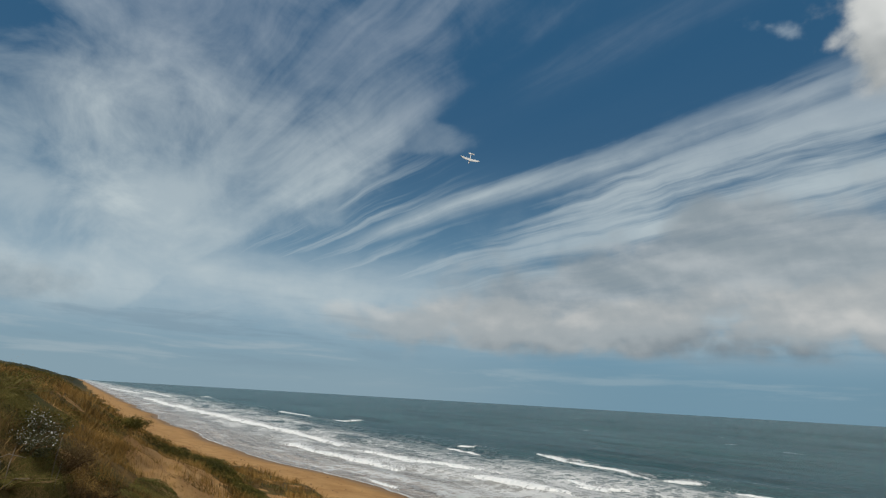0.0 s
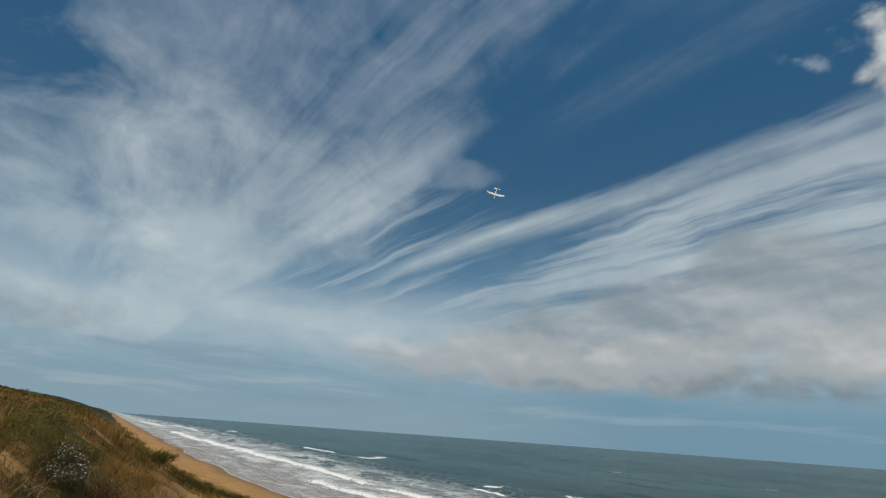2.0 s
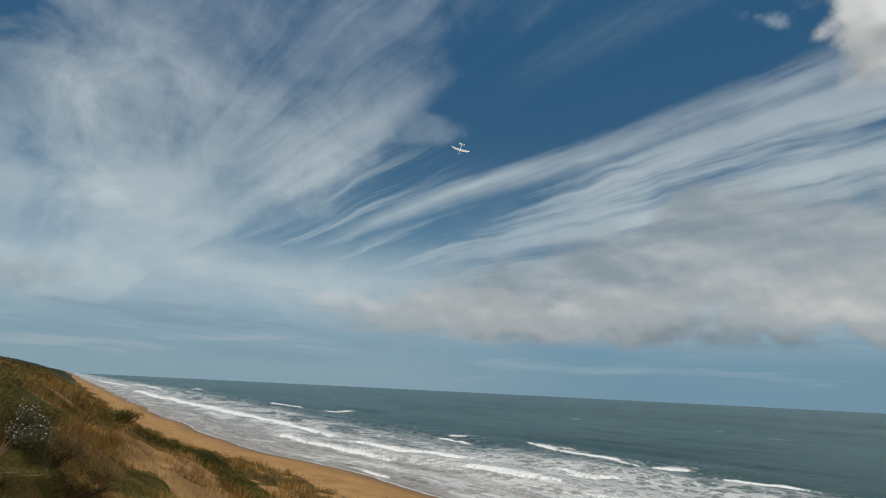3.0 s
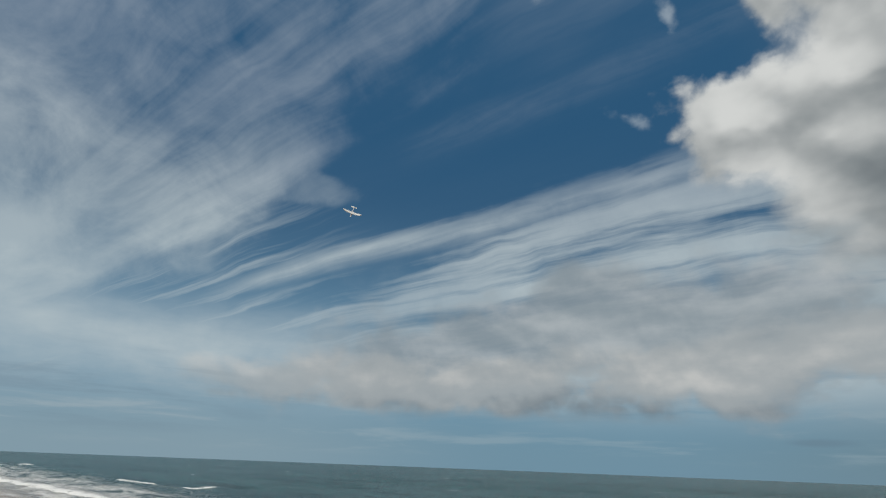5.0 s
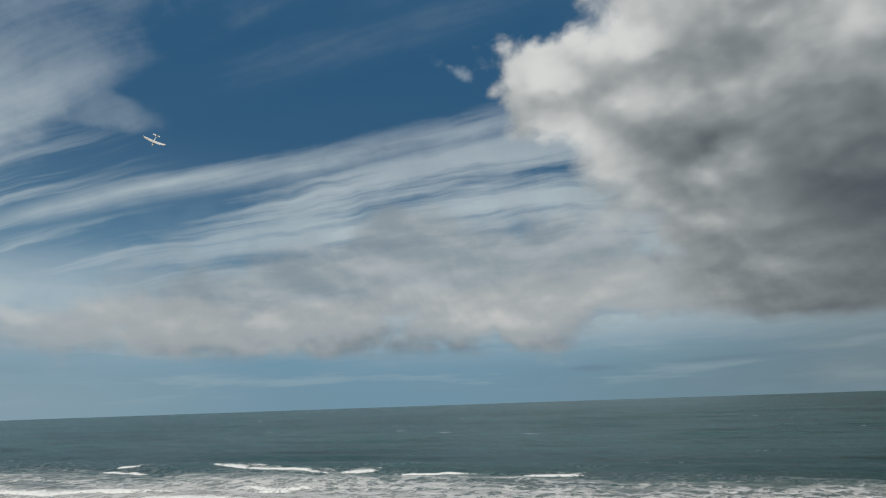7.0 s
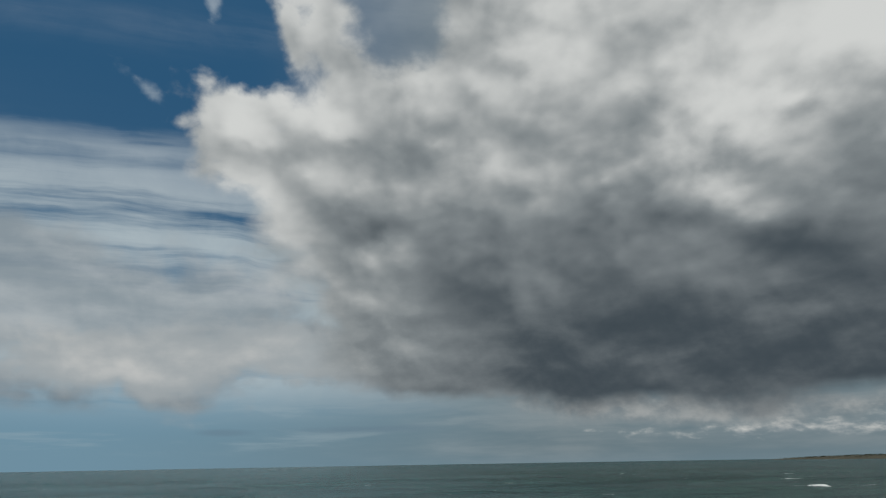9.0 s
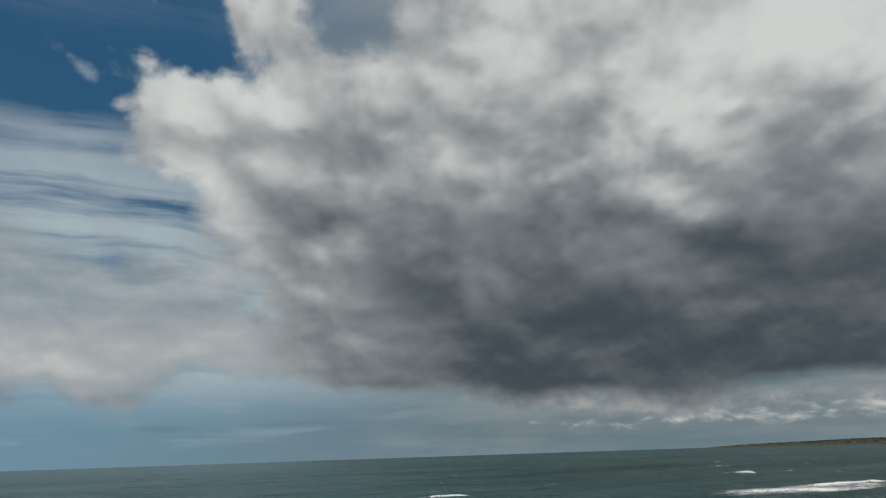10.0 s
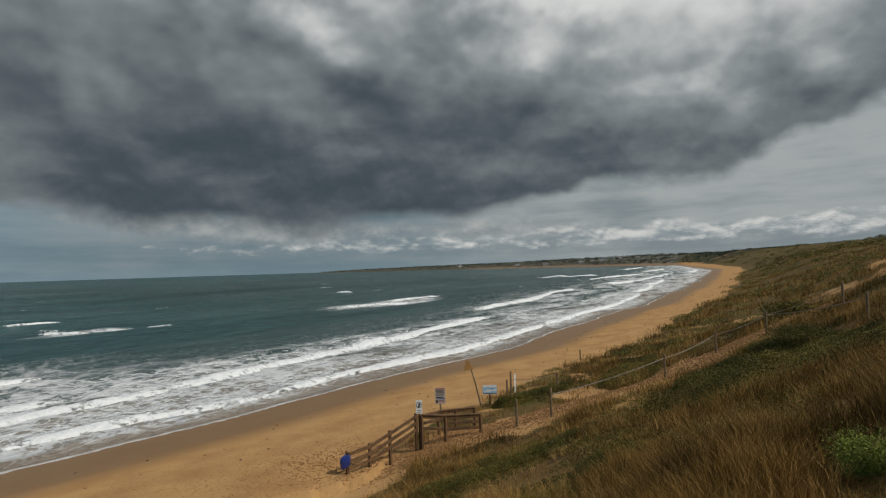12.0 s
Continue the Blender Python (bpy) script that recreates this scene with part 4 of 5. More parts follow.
sheet_of("dune_heath", [mat_of_scrub(70000, -13.2, -0.9, 2.6, 1.0, 4, 0.26, 0.010), mat_of_scrub(90000, -10.9, 0.15, 1.8, 0.7, 5, 0.20, 0.008), mat_of_scrub(50000, -16.5, -0.9, 3.6, 1.4, 12, 0.35, 0.014), mat_of_scrub(60000, -23.4, 3.4, 6.2, 1.4, -8, 0.3, 0.022), scrub(900, 60, 102, 45, 420, 0.02, 81, 190)],
         M_HEATH, "low olive green heath with dry tips on the dune", "heath")


def shrub(name, x, y, wide, high, count, leaf, mat, stems, label, lean=0.0):
    """A shrub: forked stems under an uneven crown of single leaves."""
    z = float(ground_z(x, y)) - 0.05
    root = empty(name, pose(x, y, z))
    bm = bmesh.new()
    tips = []
    for k in range(stems):
        a = rng.uniform(0, math.tau)
        reach = wide * rng.uniform(0.25, 0.9)
        tip = Vector((math.cos(a) * reach + lean * high, math.sin(a) * reach, high * rng.uniform(0.55, 1.0) * (1 - 0.4 * reach / wide)))
        mid = tip * 0.5 + Vector((rng.normal() * 0.06, rng.normal() * 0.06, high * 0.12))
        rod(bm, [(0.04 * math.cos(a), 0.04 * math.sin(a), -0.05), mid, tip], [0.022, 0.014, 0.005], 5)
        tips.append(tip)
        for j in range(2):
            fork = tip + Vector((rng.normal() * 0.2 * wide, rng.normal() * 0.2 * wide, rng.uniform(-0.1, 0.25) * high))
            rod(bm, [mid.lerp(tip, 0.5), fork], [0.009, 0.003], 4)
            tips.append(fork)
    part("stem", bm, M_BROWN, root, "thin brown stems")
    t = np.array([v[:] for v in tips])
    pick = t[rng.integers(0, len(t), count)]
    spread = np.array([wide, wide, high]) * 0.17
    c = pick * rng.uniform(0.3, 1.0, count)[:, None] ** 0.6 + np.clip(rng.normal(size=(count, 3)), -1.7, 1.7) * spread
    c[:, 2] = np.maximum(c[:, 2], 0.03)
    v, q = leaves(c, np.full(count, leaf), 0.8)
    crown = new("crown", soup("crown", v, q, np.empty((0, 3), int), mat))
    crown.parent = root
    if mat is M_GREY:
        top = c[np.argsort(-(c[:, 2] + 0.25 * rng.normal(size=count)))[:260]] + np.array([0.0, 0.0, 0.02])
        v, q = leaves(top, np.full(len(top), 0.016), 0.3)
        flowers = new("flowers", soup("flowers", v, q, np.empty((0, 3), int), M_WHITE))
        flowers.parent = root
        tagged(flowers, "small white flower heads", kind="stuff")
    return tagged(root, label, "shrub", group="dune shrubs")


for name, x, y, wide, high, count, leaf, mat, stems, label in (
        ("coastal_shrub", 6.75, 0.30, 0.44, 0.42, 10000, 0.014, M_GREEN, 16, "bright green leafy shrub on the sandy dune"),
        ("coastal_shrub", 6.60, -0.30, 0.50, 0.42, 9000, 0.014, M_GREEN, 12, "bright green leafy shrub on the sandy dune"),
        ("grey_daisy_bush", -12.0, -0.28, 0.42, 0.50, 6000, 0.013, M_GREY, 16, "grey-leaved bush with small white flowers"),
        ("grey_daisy_bush", -11.35, -0.36, 0.42, 0.42, 4500, 0.013, M_GREY, 12, "grey-leaved bush with small white flowers"),
        ("brown_shrub", -12.6, 0.62, 0.75, 0.85, 12000, 0.013, M_BROWN, 18, "dense brown twiggy shrub above a sand scarp"),
        ("brown_shrub", -12.9, 0.15, 0.75, 0.62, 10000, 0.013, M_BROWN, 14, "brown twiggy shrub above a sand scarp"),
        ("dark_shrub", -12.9, -0.35, 0.8, 0.42, 11000, 0.014, M_SCRUB, 16, "dark green spreading shrub on the dune"),
        ("olive_shrub", -13.6, -1.15, 1.0, 0.5, 9000, 0.016, M_HEATH, 18, "low olive shrub with dry tips on the dune"),
        ("dark_shrub", -51.5, 4.7, 1.5, 1.05, 5200, 0.06, M_SCRUB, 16, "round dark green shrub at the edge of the dune"),
        ("olive_shrub", -10.2, -0.5, 0.7, 0.22, 12000, 0.008, M_HEATH, 12, "low olive green shrub in the dune grass"),
        ("dark_shrub", 15.56, 4.83, 1.4, 0.6, 8000, 0.026, M_SCRUB, 12, "low dark shrub in the dune grass"),
        ("dark_shrub", 43.43, 5.58, 2.0, 1.0, 3200, 0.08, M_SCRUB, 12, "low dark shrub beside the sandy track"),
        ("dark_shrub", 26.85, 2.64, 1.8, 0.7, 8000, 0.035, M_SCRUB, 14, "low dark shrub in the dune grass"),
        ("dark_shrub", 18.49, 2.37, 1.4, 0.6, 6200, 0.035, M_SCRUB, 14, "low dark shrub in the dune grass")):
    shrub(name, x, y, wide, high, count, leaf, mat, stems, label)


# ---------------------------------------------------------------- beach access: rails, posts, signs
def on_ground(x, y):
    return Vector((x, y, float(ground_z(x, y))))


def post_thing(name, x, y, high, thick, mat, label, round_top=True, group="", lean=(0, 0)):
    root = empty(name, Matrix.Translation(on_ground(x, y)))
    bm = bmesh.new()
    if round_top:
        rod(bm, [(0, 0, -0.4), (lean[0] * 0.9, lean[1] * 0.9, high - 0.02), (lean[0], lean[1], high)], [thick / 2, thick / 2, thick * 0.38], 10)
    else:
        bar(bm, (0, 0, -0.4), (lean[0], lean[1], high), thick)
    part("shaft", bm, mat, root)
    return tagged(root, label, "post", group)


def lift(points, o):
    return [Vector(p) - o for p in points]


RAIL = ((14.89, 17.37, 2.72), (15.97, 17.21, 2.81), (17.0, 17.05, 3.11), (18.23, 16.65, 3.61))
rail = empty("stair_rail", Matrix.Translation(on_ground(14.89, 17.37)))
tagged(rail, "weathered timber handrail down to the sand", "handrail")
o = on_ground(14.89, 17.37)
tops = lift(RAIL, o)
for p, t in zip(RAIL, tops):
    f = on_ground(p[0], p[1]) - o
    part("post", bar(bmesh.new(), f - Vector((0, 0, 0.4)), t + Vector((0, 0, 0.04)), 0.12), M_TIMBER, rail)
for k in range(3):
    d = Vector((0.0, -0.085, 0))
    for drop in (0.05, 0.34, 0.62):
        part("rail_board", bar(bmesh.new(), tops[k] + d - Vector((0, 0, drop)), tops[k + 1] + d - Vector((0, 0, drop)), 0.04, 0.14), M_TIMBER, rail)

FRONT = ((18.32, 16.40, 3.57), (19.13, 15.72, 3.45), (20.23, 14.61, 3.45))
BEHIND = ((20.17, 16.98, 3.25), (20.81, 16.47, 3.26), (21.51, 15.86, 3.30))
o = on_ground(20.0, 15.8)
deck = empty("stair_landing", Matrix.Translation(o))
tagged(deck, "weathered timber landing with railings at the top of the stairs", "railing")
for line, drops in ((lift(FRONT, o), (0.05, 0.55)), (lift(BEHIND, o), (0.05, 0.30))):
    for p in line:
        f = on_ground(p.x + o.x, p.y + o.y) - o
        part("post", bar(bmesh.new(), f - Vector((0, 0, 0.4)), p + Vector((0, 0, 0.02)), 0.12), M_TIMBER, deck)
    for i in (0, 1):
        for drop in drops:
            part("rail_board", bar(bmesh.new(), line[i] - Vector((0, 0, drop)), line[i + 1] - Vector((0, 0, drop)), 0.045, 0.13), M_TIMBER, deck)
        part("cap_board", bar(bmesh.new(), line[i] + Vector((0, 0, 0.045)), line[i + 1] + Vector((0, 0, 0.045)), 0.14, 0.04), M_TIMBER, deck)
a, b = lift(FRONT, o), lift(BEHIND, o)
for drop in (0.02, 0.35):
    part("rail_board", bar(bmesh.new(), a[0] - Vector((0, 0, drop)), b[0] - Vector((0, 0, drop)), 0.045, 0.13), M_TIMBER, deck)
part("rail_board", bar(bmesh.new(), a[1] - Vector((0, 0, 0.30)), a[2] - Vector((0, 0, 0.28)), 0.045, 0.12), M_TIMBER, deck)


def plate(bm, wide, high, z, y=0.0, thick=0.012):
    """A board in the x-z plane, corners cut, centred over the origin at height z."""
    c = 0.06 * min(wide, high)
    ring = [(-wide / 2 + c, 0), (wide / 2 - c, 0), (wide / 2, c), (wide / 2, high - c), (wide / 2 - c, high), (-wide / 2 + c, high), (-wide / 2, high - c), (-wide / 2, c)]
    f = [bm.verts.new((u, y - thick / 2, z + v)) for u, v in ring]
    b = [bm.verts.new((u, y + thick / 2, z + v)) for u, v in ring]
    bm.faces.new(f)
    bm.faces.new(b[::-1])
    for i in range(8):
        j = (i + 1) % 8
        bm.faces.new((f[j], f[i], b[i], b[j]))
    return bm


def strip_on(bm, x, z, wide, high, y):
    v = [bm.verts.new((x + u * wide / 2, y, z + w * high / 2)) for u, w in ((-1, -1), (1, -1), (1, 1), (-1, 1))]
    b = [bm.verts.new((x + u * wide / 2, y + 0.004, z + w * high / 2)) for u, w in ((-1, -1), (1, -1), (1, 1), (-1, 1))]
    bm.faces.new(v)
    for i in range(4):
        j = (i + 1) % 4
        bm.faces.new((v[j], v[i], b[i], b[j]))
    return bm


def facing(x, y):
    """The turn about z by which a sign at (x, y) faces the top of the dune."""
    return math.degrees(math.atan2(y, x)) - 90


def sign(name, x, y, base_z, post_h, wide, high, board, label, marks, thick=0.09, post_mat=None):
    root = empty(name, Matrix.Translation((x, y, base_z)) @ pose(0, 0, 0, 0, 0, facing(x, y)))
    part("post", bar(bmesh.new(), (0, 0.06, -0.5), (0, 0.06, post_h), thick), post_mat or M_TIMBER, root)
    bd = part("board", plate(bmesh.new(), wide, high, post_h - high + 0.05), board, root)
    z0 = post_h - high + 0.05
    for mat, x_, z_, w_, h_ in marks:
        part("print", strip_on(bmesh.new(), x_ * wide, z0 + z_ * high, w_ * wide, h_ * high, -0.012), mat, bd)
    return tagged(root, label, "sign", group="beach signs")


gz0 = on_ground(18.25, 16.6).z
small = sign("notice_sign", 18.32, 16.53, gz0, 2.12, 0.28, 0.58, M_WHITE, "small white notice with a dark pictogram on a timber post",
             [(M_PRINT, 0, 0.12, 0.7, 0.04), (M_PRINT, 0, 0.24, 0.6, 0.04), (M_PRINT, 0.05, 0.62, 0.28, 0.22), (M_PRINT, -0.12, 0.52, 0.14, 0.16), (M_PRINT, 0.14, 0.78, 0.16, 0.12)])
part("ring", rod(bmesh.new(), [(0.12 * math.cos(k * math.tau / 20), -0.016, 1.97 + 0.11 * math.sin(k * math.tau / 20)) for k in range(20)], [0.012] * 20, 5), M_PRINT, small, "round prohibition ring")
rows_ = [(M_RED, 0, 0.93, 0.8, 0.05)] + [(M_PRINT, 0, 0.84 - 0.075 * k, 0.84 - 0.1 * (k % 2), 0.038) for k in range(5)]
rows_ += [(M_PRINT, -0.05, 0.40, 0.7, 0.07), (M_DEEPBLUE, 0.05, 0.33, 0.75, 0.04), (M_PRINT, -0.32, 0.16, 0.2, 0.18), (M_PRINT, 0.14, 0.22, 0.55, 0.035), (M_RED, 0.14, 0.13, 0.5, 0.035)]
sign("warning_sign", 22.15, 18.5, on_ground(22.15, 18.5).z, 1.72, 0.54, 0.82, M_BEIGE, "faded beige rules board with rows of dark print on a post", rows_, post_mat=M_POST)
sign("information_sign", 26.03, 18.1, on_ground(26.03, 18.1).z, 1.05, 0.8, 0.5, M_SKYBLUE, "pale blue information board with a wave picture on a short post",
     [(M_WHITE, 0.0, 0.86, 0.96, 0.22), (M_WHITE, 0.1, 0.44, 0.7, 0.16), (M_WHITE, -0.2, 0.28, 0.5, 0.10), (M_DEEPBLUE, 0.12, 0.58, 0.3, 0.08), (M_PRINT, 0.0, 0.08, 0.9, 0.06)], post_mat=M_TIMBER)

# orange triangle on a leaning pole
tz = on_ground(25.56, 18.33)
mark = empty("beach_marker", Matrix.Translation(tz) @ pose(0, 0, 0, 0, 0, facing(25.56, 18.33)))
tagged(mark, "orange triangular marker board on a tall leaning pole", "marker")
part("pole", rod(bmesh.new(), [(0.05, 0, -0.4), (-0.30, 0, 1.2), (-0.66, 0, 2.5)], [0.045, 0.042, 0.036], 8), M_POST, mark)
bm = bmesh.new()
for y_, flip in ((-0.05, False), (-0.03, True)):
    v = [bm.verts.new((-0.66 + u * c + w * s, y_, 2.06 + w * c - u * s)) for (u, w) in ((-0.28, 0), (0.28, 0), (0.05, 0.54), (-0.05, 0.54)) for c, s in ((math.cos(0.22), -math.sin(0.22)),)]
    bm.faces.new(v[::-1] if flip else v)
bm.verts.ensure_lookup_table()
for i in range(4):
    j = (i + 1) % 4
    bm.faces.new((bm.verts[j], bm.verts[i], bm.verts[i + 4], bm.verts[j + 4]))
part("board", bm, M_ORANGE, mark)

# blue bag tied to the lowest post
bag = empty("blue_bag", Matrix.Translation(on_ground(14.89, 17.37)) @ pose(0, 0, 0, 0, 0, facing(14.89, 17.37)) @ pose(-0.08, -0.1, 0))
tagged(bag, "bright blue plastic bag tied to a handrail post", "bag")
bm = bmesh.new()
bmesh.ops.create_uvsphere(bm, u_segments=20, v_segments=14, radius=1)
for v in bm.verts:
    lump = 1 + 0.12 * noise.noise(v.co * 2.3) + 0.06 * noise.noise(v.co * 6)
    c = [math.copysign(abs(q) ** 0.6, q) for q in v.co]
    v.co = Vector((c[0] * 0.20 * lump * (1 + 0.16 * c[2]), c[1] * 0.10 * lump, 0.52 + c[2] * 0.25 * lump + 0.06 * c[0]))
part("sack", bm, M_BAG, bag, smooth_faces=True)
bm = bmesh.new()
rod(bm, [(-0.06, -0.02, 0.74), (0.0, 0.03, 0.81), (0.08, 0.08, 0.80), (0.1, 0.02, 0.74)], [0.03, 0.018, 0.018, 0.03], 6)
part("tie", bm, M_BAG, bag)

# track fence: round posts and wire rope on both sides
for k, (x, y) in enumerate(((20.71, 13.03), (21.73, 11.9), (27.71, 8.94), (31.27, 7.46), (32.4, 5.3), (33.0, 2.1), (27.4, 0.97), (28.37, 18.45), (28.7, 18.38), (29.73, 15.81), (44.16, 21.24))):
    post_thing("fence_post", x, y, (1.15, 1.22, 1.15, 1.1, 1.15, 1.2, 1.15, 1.0, 1.45, 1.05, 0.8)[k], 0.11, M_POST, "round weathered brown timber fence post beside the sandy track", group="track fence posts")


def rope(name, a, b, sag, h):
    pa, pb = on_ground(*a) + Vector((0, 0, h)), on_ground(*b) + Vector((0, 0, h))
    pts = [pa.lerp(pb, k / 12) - Vector((0, 0, sag * 4 * (k / 12) * (1 - k / 12))) for k in range(13)]
    for p in pts:
        p.z = max(p.z, float(ground_z(p.x, p.y)) + 0.08)
    bm = rod(bmesh.new(), [p - pts[0] for p in pts], [0.016] * 13, 6)
    ob = new(name, mesh_of(name, bm, M_WIRE))
    ob.matrix_world = Matrix.Translation(pts[0])
    return tagged(ob, "slack wire rope strung between fence posts", "rope", group="fence ropes")


for a, b in (((21.73, 11.9), (27.71, 8.94)), ((27.71, 8.94), (31.27, 7.46)), ((31.27, 7.46), (32.4, 5.3)), ((32.4, 5.3), (33.0, 2.1)), ((28.7, 18.38), (29.73, 15.81)), ((32.4, 5.3), (27.4, 0.97))):
    rope("fence_rope", a, b, 0.12, 0.95)
white = empty("white_marker_post", Matrix.Translation(on_ground(29.6, 18.66)))
tagged(white, "thin white marker board beside the fence", "marker")
part("board", bar(bmesh.new(), (0, 0, -0.3), (0, 0, 1.15), 0.10, 0.03, up=(0.6, 0.8, 0)), M_WHITE, white)


# ---------------------------------------------------------------- model glider in the air
def glider(at, rot):
    root = empty("model_glider", Matrix.Translation(at) @ rot)
    tagged(root, "white foam model glider in flight above the surf", "model aeroplane")
    part("fuselage", rod(bmesh.new(), [(0, 0.42, -0.01), (0, 0.36, 0), (0, 0.2, 0.01), (0, 0.0, 0.01), (0, -0.2, 0.015), (0, -0.62, 0.03)], [0.01, 0.035, 0.055, 0.05, 0.028, 0.014], 10), M_FOAMWING, root, smooth_faces=True)
    for s in (-1, 1):
        bm = bmesh.new()
        loops = []
        for x, le, ch, z in ((0.0, 0.12, 0.21, 0.045), (0.35, 0.11, 0.20, 0.06), (0.62, 0.07, 0.15, 0.10), (0.74, 0.0, 0.07, 0.13)):
            prof = ((0, 0), (0.12, 0.5), (0.4, 0.6), (1.0, 0.05), (0.5, -0.25), (0.1, -0.3))
            loops.append([bm.verts.new((s * x, le - p * ch, z + q * 0.03)) for p, q in prof])
        for la, lb in zip(loops[:-1], loops[1:]):
            for i in range(6):
                j = (i + 1) % 6
                bm.faces.new((la[i], la[j], lb[j], lb[i]) if s < 0 else (la[i], lb[i], lb[j], la[j]))
        bm.faces.new(loops[-1])
        w = part("wing", bm, M_FOAMWING, root)
        bm = bmesh.new()
        bar(bm, (s * 0.66, 0.06, 0.118), (s * 0.745, 0.0, 0.138), 0.05, 0.012)
        part("wing_tip", bm, M_DARK, w, "dark wing tip")
    part("tailplane", bar(bmesh.new(), (-0.23, -0.58, 0.04), (0.23, -0.58, 0.04), 0.11, 0.012), M_FOAMWING, root)
    bm = bmesh.new()
    for x_ in (-0.006, 0.006):
        bm.faces.new([bm.verts.new((x_, y, z)) for y, z in ((-0.5, 0.03), (-0.64, 0.03), (-0.66, 0.20), (-0.58, 0.20))][::1 if x_ > 0 else -1])
    part("fin", bm, M_FOAMWING, root)
    bm = bmesh.new()
    bmesh.ops.create_uvsphere(bm, u_segments=12, v_segments=8, radius=1)
    for v in bm.verts:
        v.co = Vector((v.co.x * 0.035, 0.2 + v.co.y * 0.1, 0.05 + v.co.z * 0.03))
    part("canopy", bm, M_DARK, root, "dark canopy", smooth_faces=True)
    return root


ga, ge_, gd = radians(-55.3), radians(24.3), 44.0
out = Vector((math.sin(ga) * math.cos(ge_), math.cos(ga) * math.cos(ge_), math.sin(ge_)))
over = Vector((-math.sin(ga) * math.sin(ge_), -math.cos(ga) * math.sin(ge_), math.cos(ge_)))
nose = -over * math.cos(radians(38)) - out * math.sin(radians(38))
lift_ = over * math.sin(radians(38)) - out * math.cos(radians(38))
heading = Matrix.Rotation(radians(14), 4, out) @ Matrix((nose.cross(lift_), nose, lift_)).transposed().to_4x4()
glider(Vector((gd * math.sin(ga) * math.cos(ge_), gd * math.cos(ga) * math.cos(ge_), 10 + gd * math.sin(ge_))), heading)


# ---------------------------------------------------------------- across the bay
def building(x, y, wide, deep, high, roof, label, floors=2):
    """A block with storeys of windows and a pitched or flat roof."""
    root = empty("building", Matrix.Translation((x, y, float(ground_z(x, y)) - 1)) @ pose(0, 0, 0, 0, 0, math.degrees(math.atan2(y, x)) - 90))
    tagged(root, label, "building", group="town across the bay")
    part("wall", bar(bmesh.new(), (-wide / 2, 0, high / 2), (wide / 2, 0, high / 2), deep, high, 0.01), M_WALL, root)
    bm = bmesh.new()
    if roof:
        v = [bm.verts.new(p) for p in ((-wide / 2 - 0.5, -deep / 2 - 0.5, high), (wide / 2 + 0.5, -deep / 2 - 0.5, high), (wide / 2 + 0.5, deep / 2 + 0.5, high), (-wide / 2 - 0.5, deep / 2 + 0.5, high), (-wide / 4, 0, high + roof), (wide / 4, 0, high + roof))]
        for f in ((0, 1, 5, 4), (1, 2, 5), (2, 3, 4, 5), (3, 0, 4), (3, 2, 1, 0)):
            bm.faces.new([v[i] for i in f])
    else:
        bar(bm, (-wide / 2 - 0.3, 0, high + 0.25), (wide / 2 + 0.3, 0, high + 0.25), deep + 0.6, 0.5, 0.05)
    part("roof", bm, M_ROOF, root)
    for f in range(floors):
        n = max(2, int(wide / 6))
        for k in range(n):
            bm = bmesh.new()
            xk = -wide / 2 + (k + 0.5) * wide / n
            zk = 1.2 + (f + 0.5) * (high - 1) / floors
            bar(bm, (xk - wide / n * 0.3, -deep / 2 - 0.05, zk), (xk + wide / n * 0.3, -deep / 2 - 0.05, zk), 0.2, (high - 1) / floors * 0.5, 0.02)
            part("window", bm, M_GLASS, root)
    return root


def bearing(a, r):
    return r * math.sin(radians(a)), r * math.cos(radians(a))


for a, r, wide, deep, high, roof in ((64.8, 1830, 18, 12, 8, 0), (65.8, 1840, 12, 10, 6, 0), (66.9, 1810, 22, 12, 8, 0), (67.8, 1800, 10, 10, 10, 0), (68.5, 1790, 14, 10, 5, 2),
                                     (58.4, 2100, 18, 10, 6, 3), (61.2, 1990, 20, 12, 7, 3),
                                     (52.6, 2480, 18, 12, 7, 3), (70.2, 1640, 14, 10, 6, 3)):
    bx_, by_ = bearing(a, r)
    building(bx_, by_, wide, deep, high, roof, "pale building on the wooded headland" if roof else "large pale block building on the headland", 2 if high < 10 else 3)


def woods(n, a0, a1, r0, r1, tall, per=26, fine=0.4):
    """Far tree cover: clumps of leafy mass over the hills."""
    a = np.radians(rng.uniform(a0, a1, n))
    r = rng.uniform(r0, r1, n)
    x, y = r * np.sin(a), r * np.cos(a)
    keep = (ground_z(x, y) > 4.5) & (fractal(x / 60, y / 60, 91, 3) > 0.30)
    x, y, r = x[keep], y[keep], r[keep]
    d = rng.normal(size=(len(x), per, 3))
    d /= np.linalg.norm(d, axis=2)[:, :, None]
    size = tall * rng.uniform(0.6, 1.4, len(x))
    c = np.stack([x[:, None] + d[:, :, 0] * size[:, None] * 1.3, y[:, None] + d[:, :, 1] * size[:, None] * 1.3, (0.45 + d[:, :, 2] * 0.55) * size[:, None]], 2).reshape(-1, 3)
    c[:, 2] += ground_z(c[:, 0], c[:, 1])
    v, q = leaves(c, np.repeat(size * fine, per), 0.7)
    return v, q, np.empty((0, 3), int)


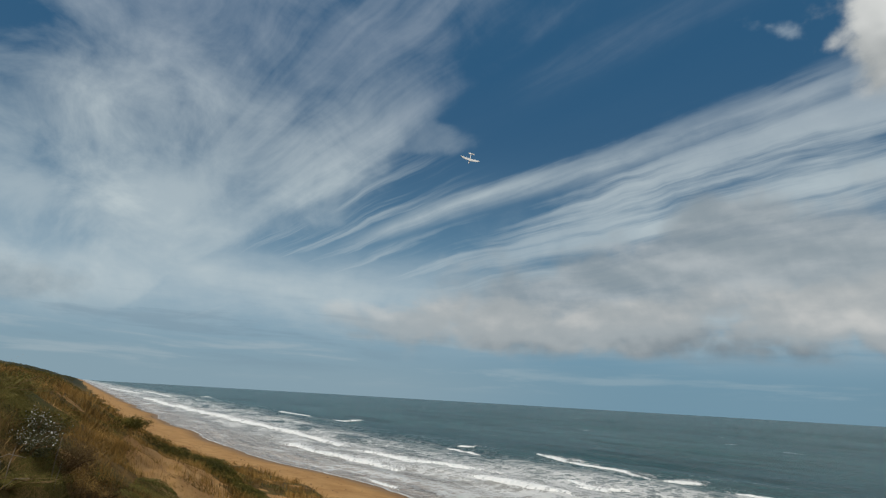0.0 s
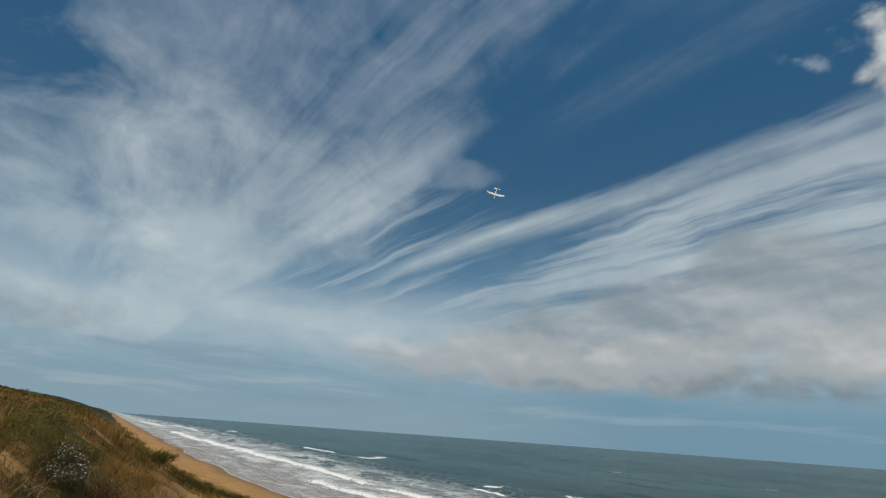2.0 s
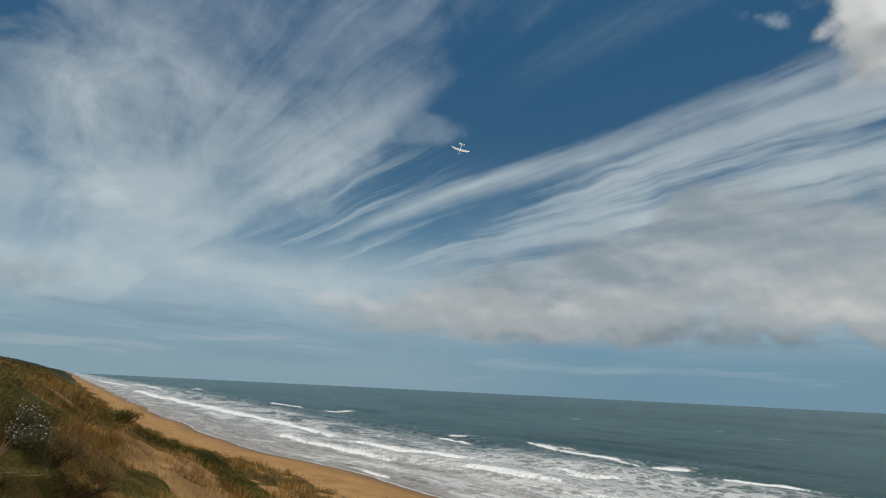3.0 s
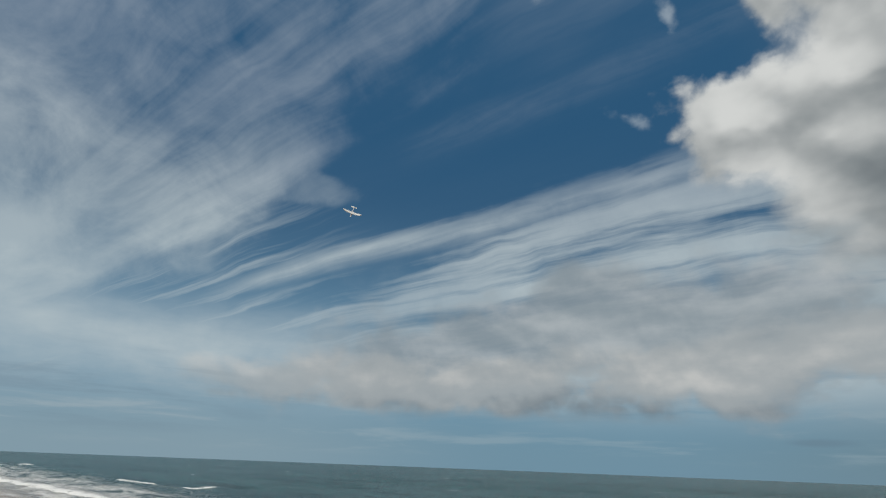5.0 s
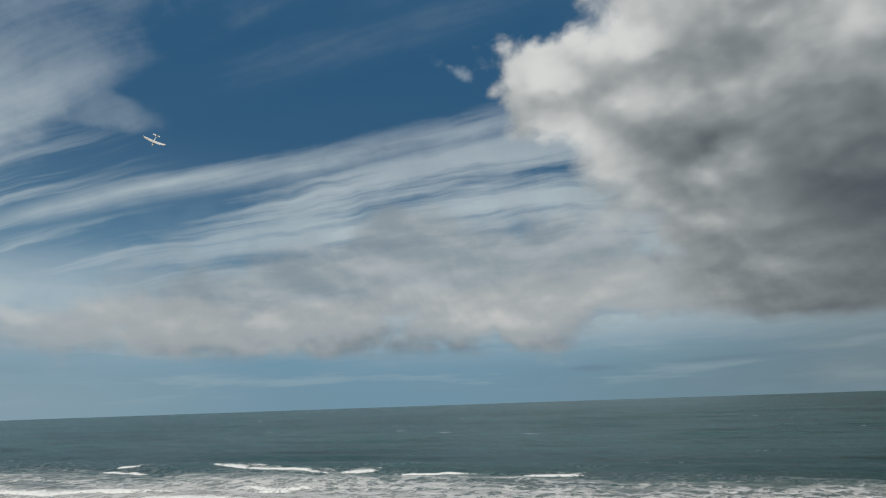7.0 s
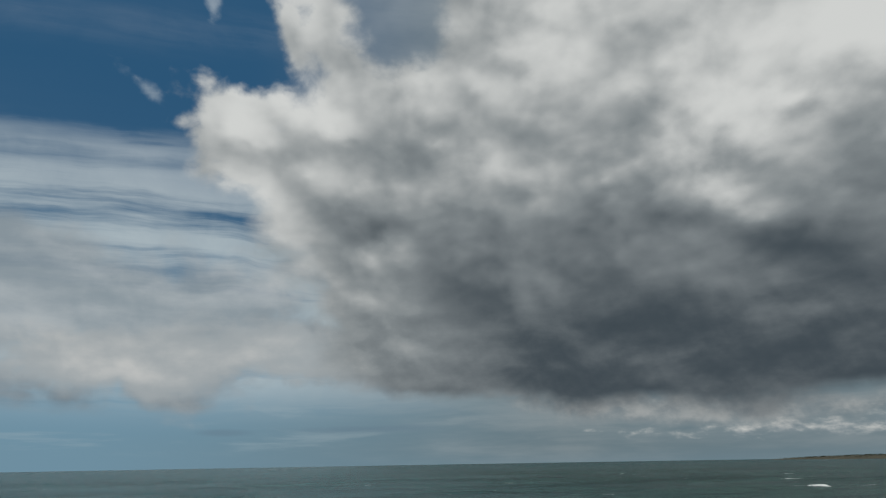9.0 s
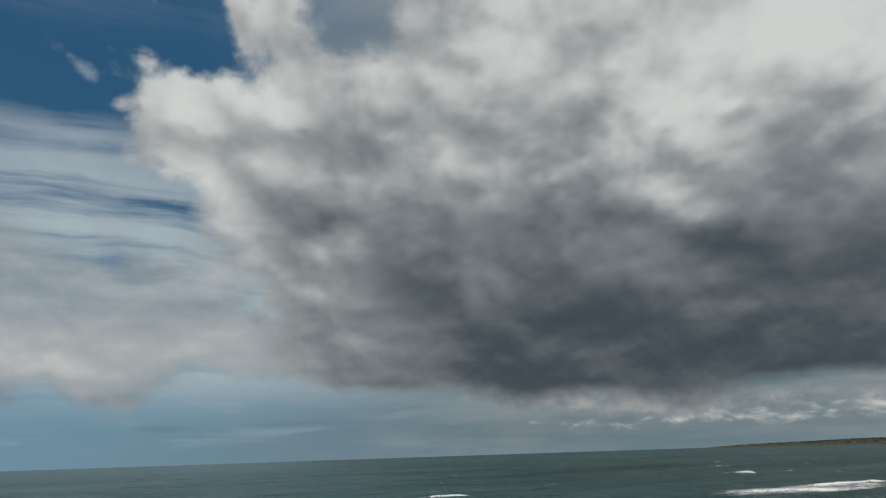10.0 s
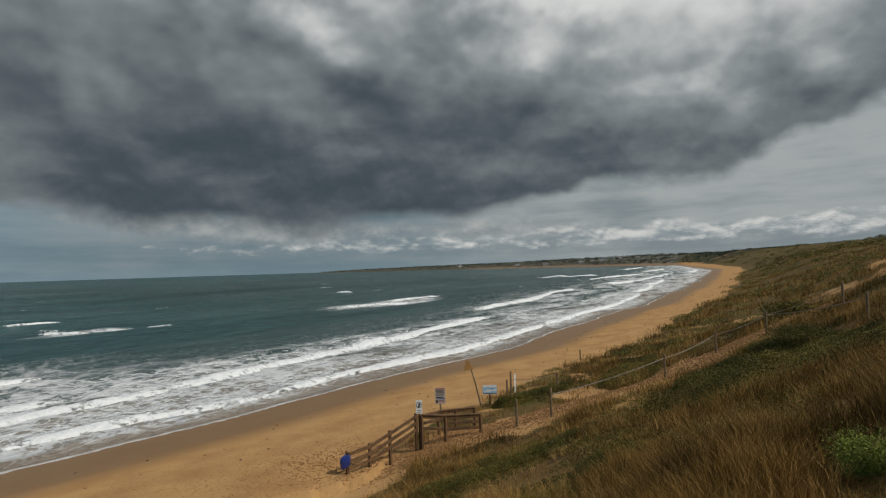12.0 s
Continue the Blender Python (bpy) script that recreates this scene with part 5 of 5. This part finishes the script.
sheet_of("far_woods", [woods(11000, 38, 92, 1150, 3900, 3.2, 16)], M_WOODS, "dark wooded hills across the bay", "woodland")
sheet_of("dune_thicket", [woods(1800, 72, 104, 260, 1150, 1.6, 70, 0.2), woods(1500, -110, -84, 420, 1900, 1.0, 60, 0.25)], M_SCRUB, "dark scrub on the farther dunes", "scrub")


# ---------------------------------------------------------------- litter on the sand
def pebbles(n, pick, size, mat, name, label):
    """Small flattened lumps lying half sunk in the sand."""
    x, y = pick(n)
    s_ = size * rng.uniform(0.4, 1.6, len(x)) * (1 + 0.012 * np.hypot(x, y))
    z = ground_z(x, y)
    a = rng.uniform(0, math.tau, len(x))
    corner = np.array([(1, 0, 0), (0, 0.6, 0), (-1, 0, 0), (0, -0.6, 0), (0, 0, 0.5), (0, 0, -0.5)])
    c, s2 = np.cos(a)[:, None], np.sin(a)[:, None]
    v = np.stack([x[:, None] + (corner[:, 0] * c - corner[:, 1] * s2) * s_[:, None], y[:, None] + (corner[:, 0] * s2 + corner[:, 1] * c) * s_[:, None], z[:, None] + 0.01 + corner[:, 2] * s_[:, None] * 0.7], 2)
    i = (np.arange(len(x)) * 6)[:, None, None]
    t = i + np.array([(0, 1, 4), (1, 2, 4), (2, 3, 4), (3, 0, 4), (1, 0, 5), (2, 1, 5), (3, 2, 5), (0, 3, 5)])[None]
    ob = new(name, soup(name, v.reshape(-1, 3), np.empty((0, 4), int), t.reshape(-1, 3), mat))
    return tagged(ob, label, "litter", kind="stuff")


def along_track(n):
    k = rng.integers(0, len(TRACK) - 1, n)
    t = rng.uniform(0, 1, n)
    p = np.array(TRACK)
    q = p[k] * (1 - t)[:, None] + p[k + 1] * t[:, None] + rng.normal(size=(n, 2)) * 1.3
    return q[:, 0], q[:, 1]


def along_beach(n):
    x = np.concatenate([rng.uniform(8, 150, n // 2), rng.uniform(-120, -20, n // 2)])
    w = rng.choice((-8.0, -11.0, -14.5), len(x)) + rng.normal(size=len(x)) * 1.3
    return x, shore_y(x) + w


def by_stairs(n):
    a = rng.normal(size=(n, 2)) * np.array([5.0, 2.5])
    return 14.2 + a[:, 0], 19.4 + a[:, 1]


M_BARK = plain("bark_litter", (0.17, 0.080, 0.026), (0.36, 0.180, 0.062), 0.9, 20, 0.2)
M_WEED = plain("dry_seaweed", (0.03, 0.02, 0.012), (0.10, 0.06, 0.03), 0.9, 20, 0.2)
pebbles(22000, along_track, 0.032, M_BARK, "track_litter", "brown bark and twig litter scattered on the sandy track")
pebbles(420, along_beach, 0.05, M_WEED, "beach_wrack", "scraps of dark dry seaweed strewn along the beach")
pebbles(2600, by_stairs, 0.02, M_BARK, "sand_litter", "scuffed sand and twig litter at the foot of the stairs")

# dead sticks and tall dry stalks among the shrubs
for k in range(9):
    x, y = -10.5 + rng.normal() * 0.25, -0.68 + rng.normal() * 0.12
    p = on_ground(x, y)
    a = rng.uniform(0, math.tau)
    tip = Vector((math.cos(a) * 0.45, math.sin(a) * 0.45, rng.uniform(0.02, 0.2)))
    ob = new("dead_stick", mesh_of("dead_stick", rod(bmesh.new(), [(0, 0, -0.03), tip * 0.5 + Vector((0, 0, 0.06)), tip], [0.008, 0.006, 0.003], 6), M_TWIG))
    ob.matrix_world = Matrix.Translation(p)
    tagged(ob, "bleached dead stick lying among the shrubs", "stick", group="dead sticks")
for x, y, h in ((-11.5, 0.05, 0.75), (-10.1, -0.48, 0.55), (-11.4, 0.12, 0.5)):
    ob = new("dry_stalk", mesh_of("dry_stalk", rod(bmesh.new(), [(0, 0, -0.05), (0.02, 0.0, h * 0.5), (-0.05, 0.03, h)], [0.008, 0.007, 0.004], 6), M_TWIG))
    ob.matrix_world = Matrix.Translation(on_ground(x, y))
    tagged(ob, "tall bleached dry stalk standing above the scrub", "stalk", group="dry stalks")
